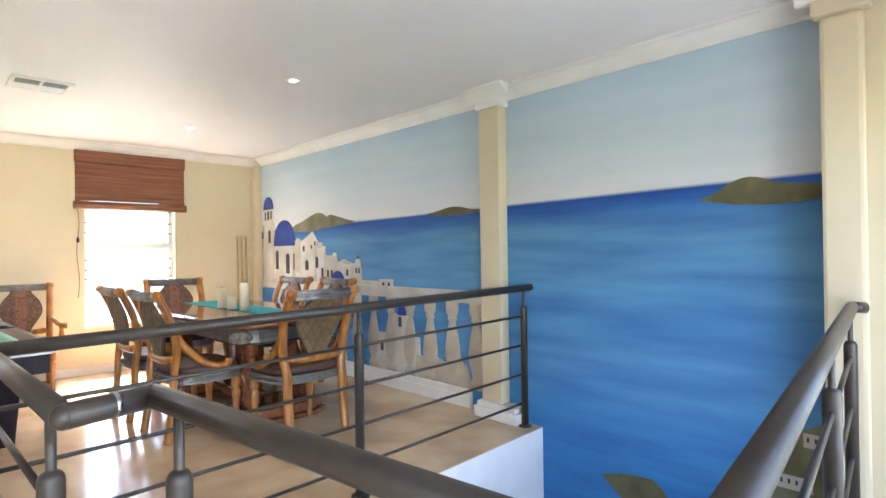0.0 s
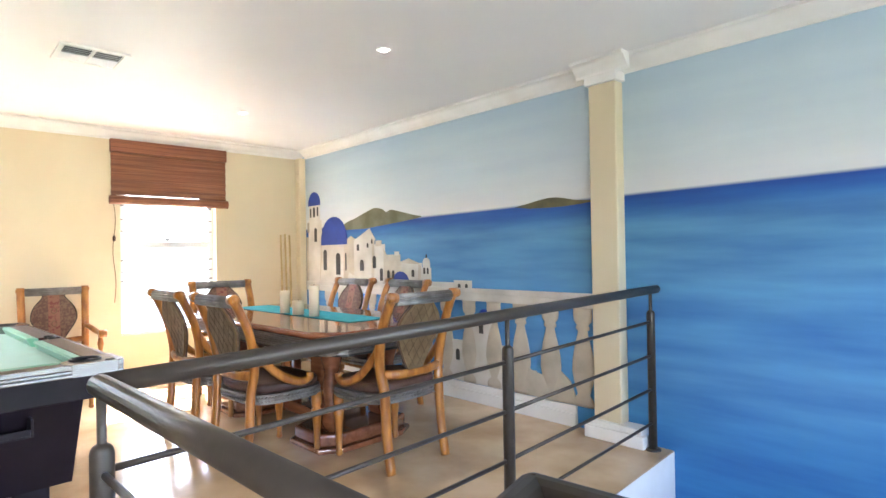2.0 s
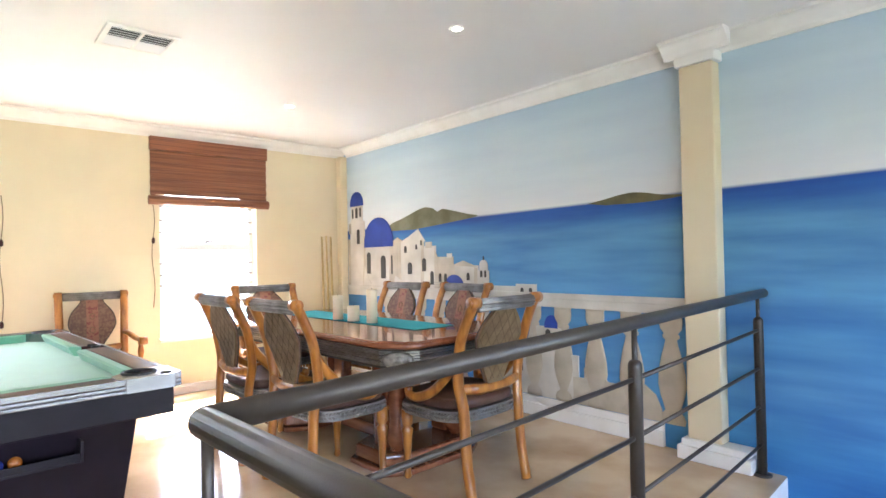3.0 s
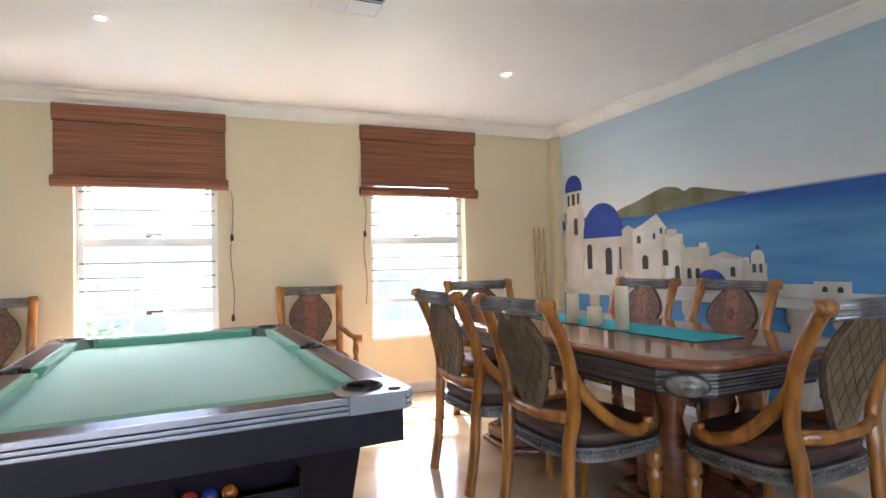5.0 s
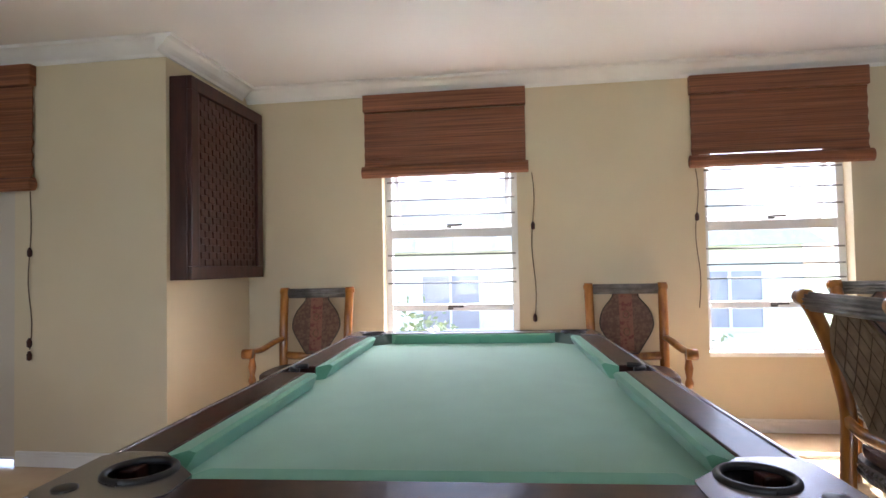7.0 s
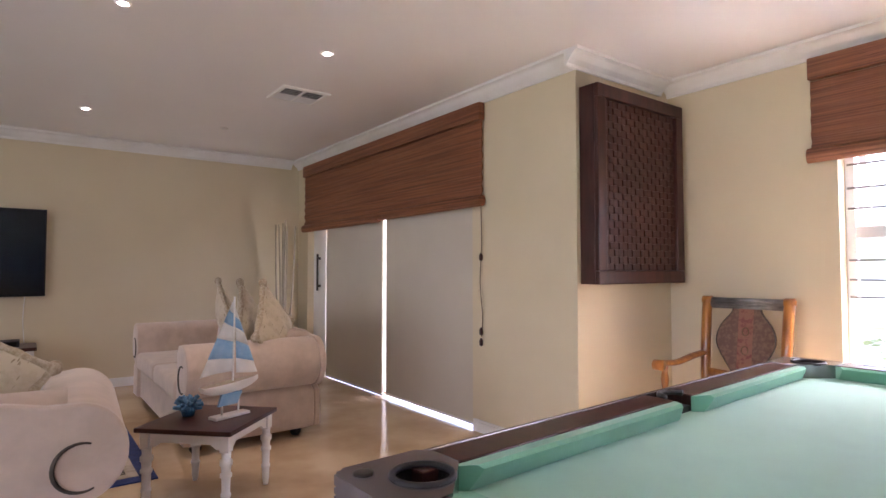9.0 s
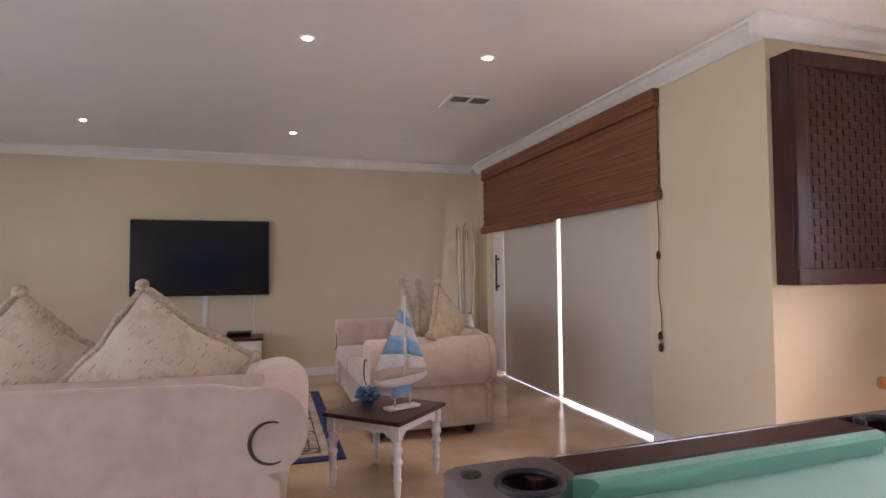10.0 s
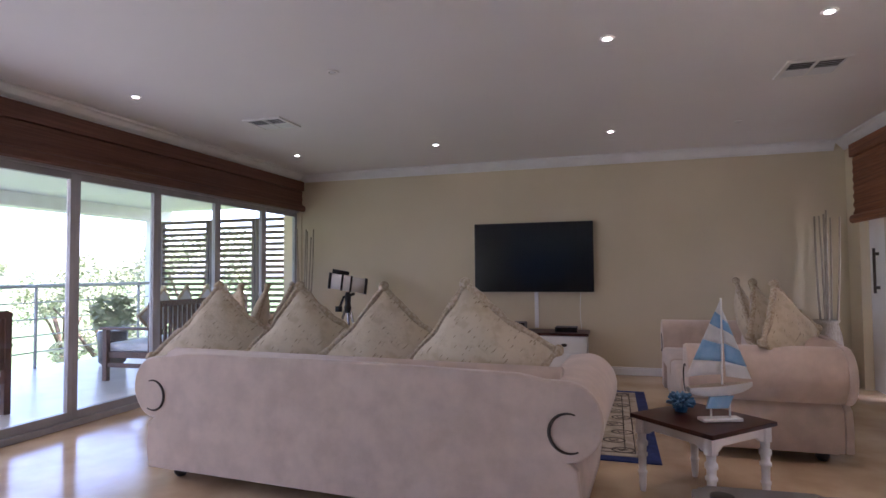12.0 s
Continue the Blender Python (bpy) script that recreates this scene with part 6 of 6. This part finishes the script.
# ground, garden and neighbours
s = Shape()
s.box(-400, 400, -400, 400, -3.3, -3.05)
structure("ground", s, "grass", "green and brown garden ground", "ground")
for i, (x, y, h) in enumerate(((18, -8, 3.5), (22, -13, 4.2), (16.0, -13, 3.9), (26, -6, 3.6), (12.0, -11, 3.9), (28, -18, 5.0), (8.2, -10.5, 5.0), (32, -11, 4.4), (24, -2, 3.2))):
    tree(x, y, -3.05, h, 20 + i, "leafy green garden tree beyond the patio")
for i, (x, y, h) in enumerate(((-10.5, 1.9, 2.5), (-11.2, 0.9, 2.5), (-12.0, 4.4, 2.4))):
    tree(x, y, -3.05, h, 50 + i, "leafy green shrub tree outside the windows", 1.0)
s = Shape()
s.box(-7.2, LX - 0.251, SY - 0.25, JY - 0.26, -0.25, -0.012)
structure("terrace", s, "patio", "pale tiled terrace outside the shaded doorway", "terrace")
# unseen slab, added to keep direct sun out of the doorway's gap
s = Shape()
s.box(-7.2, LX - 0.251, SY - 0.25, JY - 0.26, 2.62, 2.78)
structure("terrace_roof", s, "white", "unseen white slab added over the terrace to block the sun", "roof")


def neighbour_house(x, y, w, d, h, label):
    t = thing("neighbour_house", label, "house", pose(x, y, -3.05))
    sh = Shape()
    sh.box(-d / 2, d / 2, -w / 2, w / 2, 0, h)
    wall = part("wall", sh, "render_wall", t)
    sh = Shape()
    sh.prism([(-w / 2 - 0.4, h), (w / 2 + 0.4, h), (w / 2 - 1.5, h + 1.3), (-w / 2 + 1.5, h + 1.3)], -d / 2 - 0.4, d / 2 + 0.4, 'YZ')
    part("roof", sh, "roof", t)
    for i in range(4):
        yy = -w / 2 + (i + 0.5) * w / 4
        for z in ((1.0, 2.2), (h - 1.9, h - 0.6)):
            sh = Shape()
            sh.box(d / 2, d / 2 + 0.05, yy - 0.7, yy + 0.7, z[0], z[1])
            win = part("window", sh, "darkglass", t)
            sh = Shape()
            for a, b, c, e in ((yy - 0.76, yy - 0.7, z[0], z[1]), (yy + 0.7, yy + 0.76, z[0], z[1]), (yy - 0.03, yy + 0.03, z[0], z[1]), (yy - 0.8, yy + 0.8, z[0] - 0.08, z[0])):
                sh.box(d / 2, d / 2 + 0.09, a, b, c, e)
            part("frame", sh, "white", win)
    return t


neighbour_house(-19, 1.6, 13, 7, 4.6, "white plastered neighbouring house with dark windows")
t = thing("potted_plant", "green leafy plant in a dark pot on the patio", "plant", pose(4.3, -4.12, -0.02))
s = Shape()
s.lathe([(0.12, 0), (0.17, 0.05), (0.19, 0.45), (0.17, 0.47)], 16)
part("pot", s, "steel", t)
s = Shape()
leafy(s, (0, 0, 0.72), 0.28, 260, 0.07, random.Random(9))
part("foliage", s, "leaf", t)
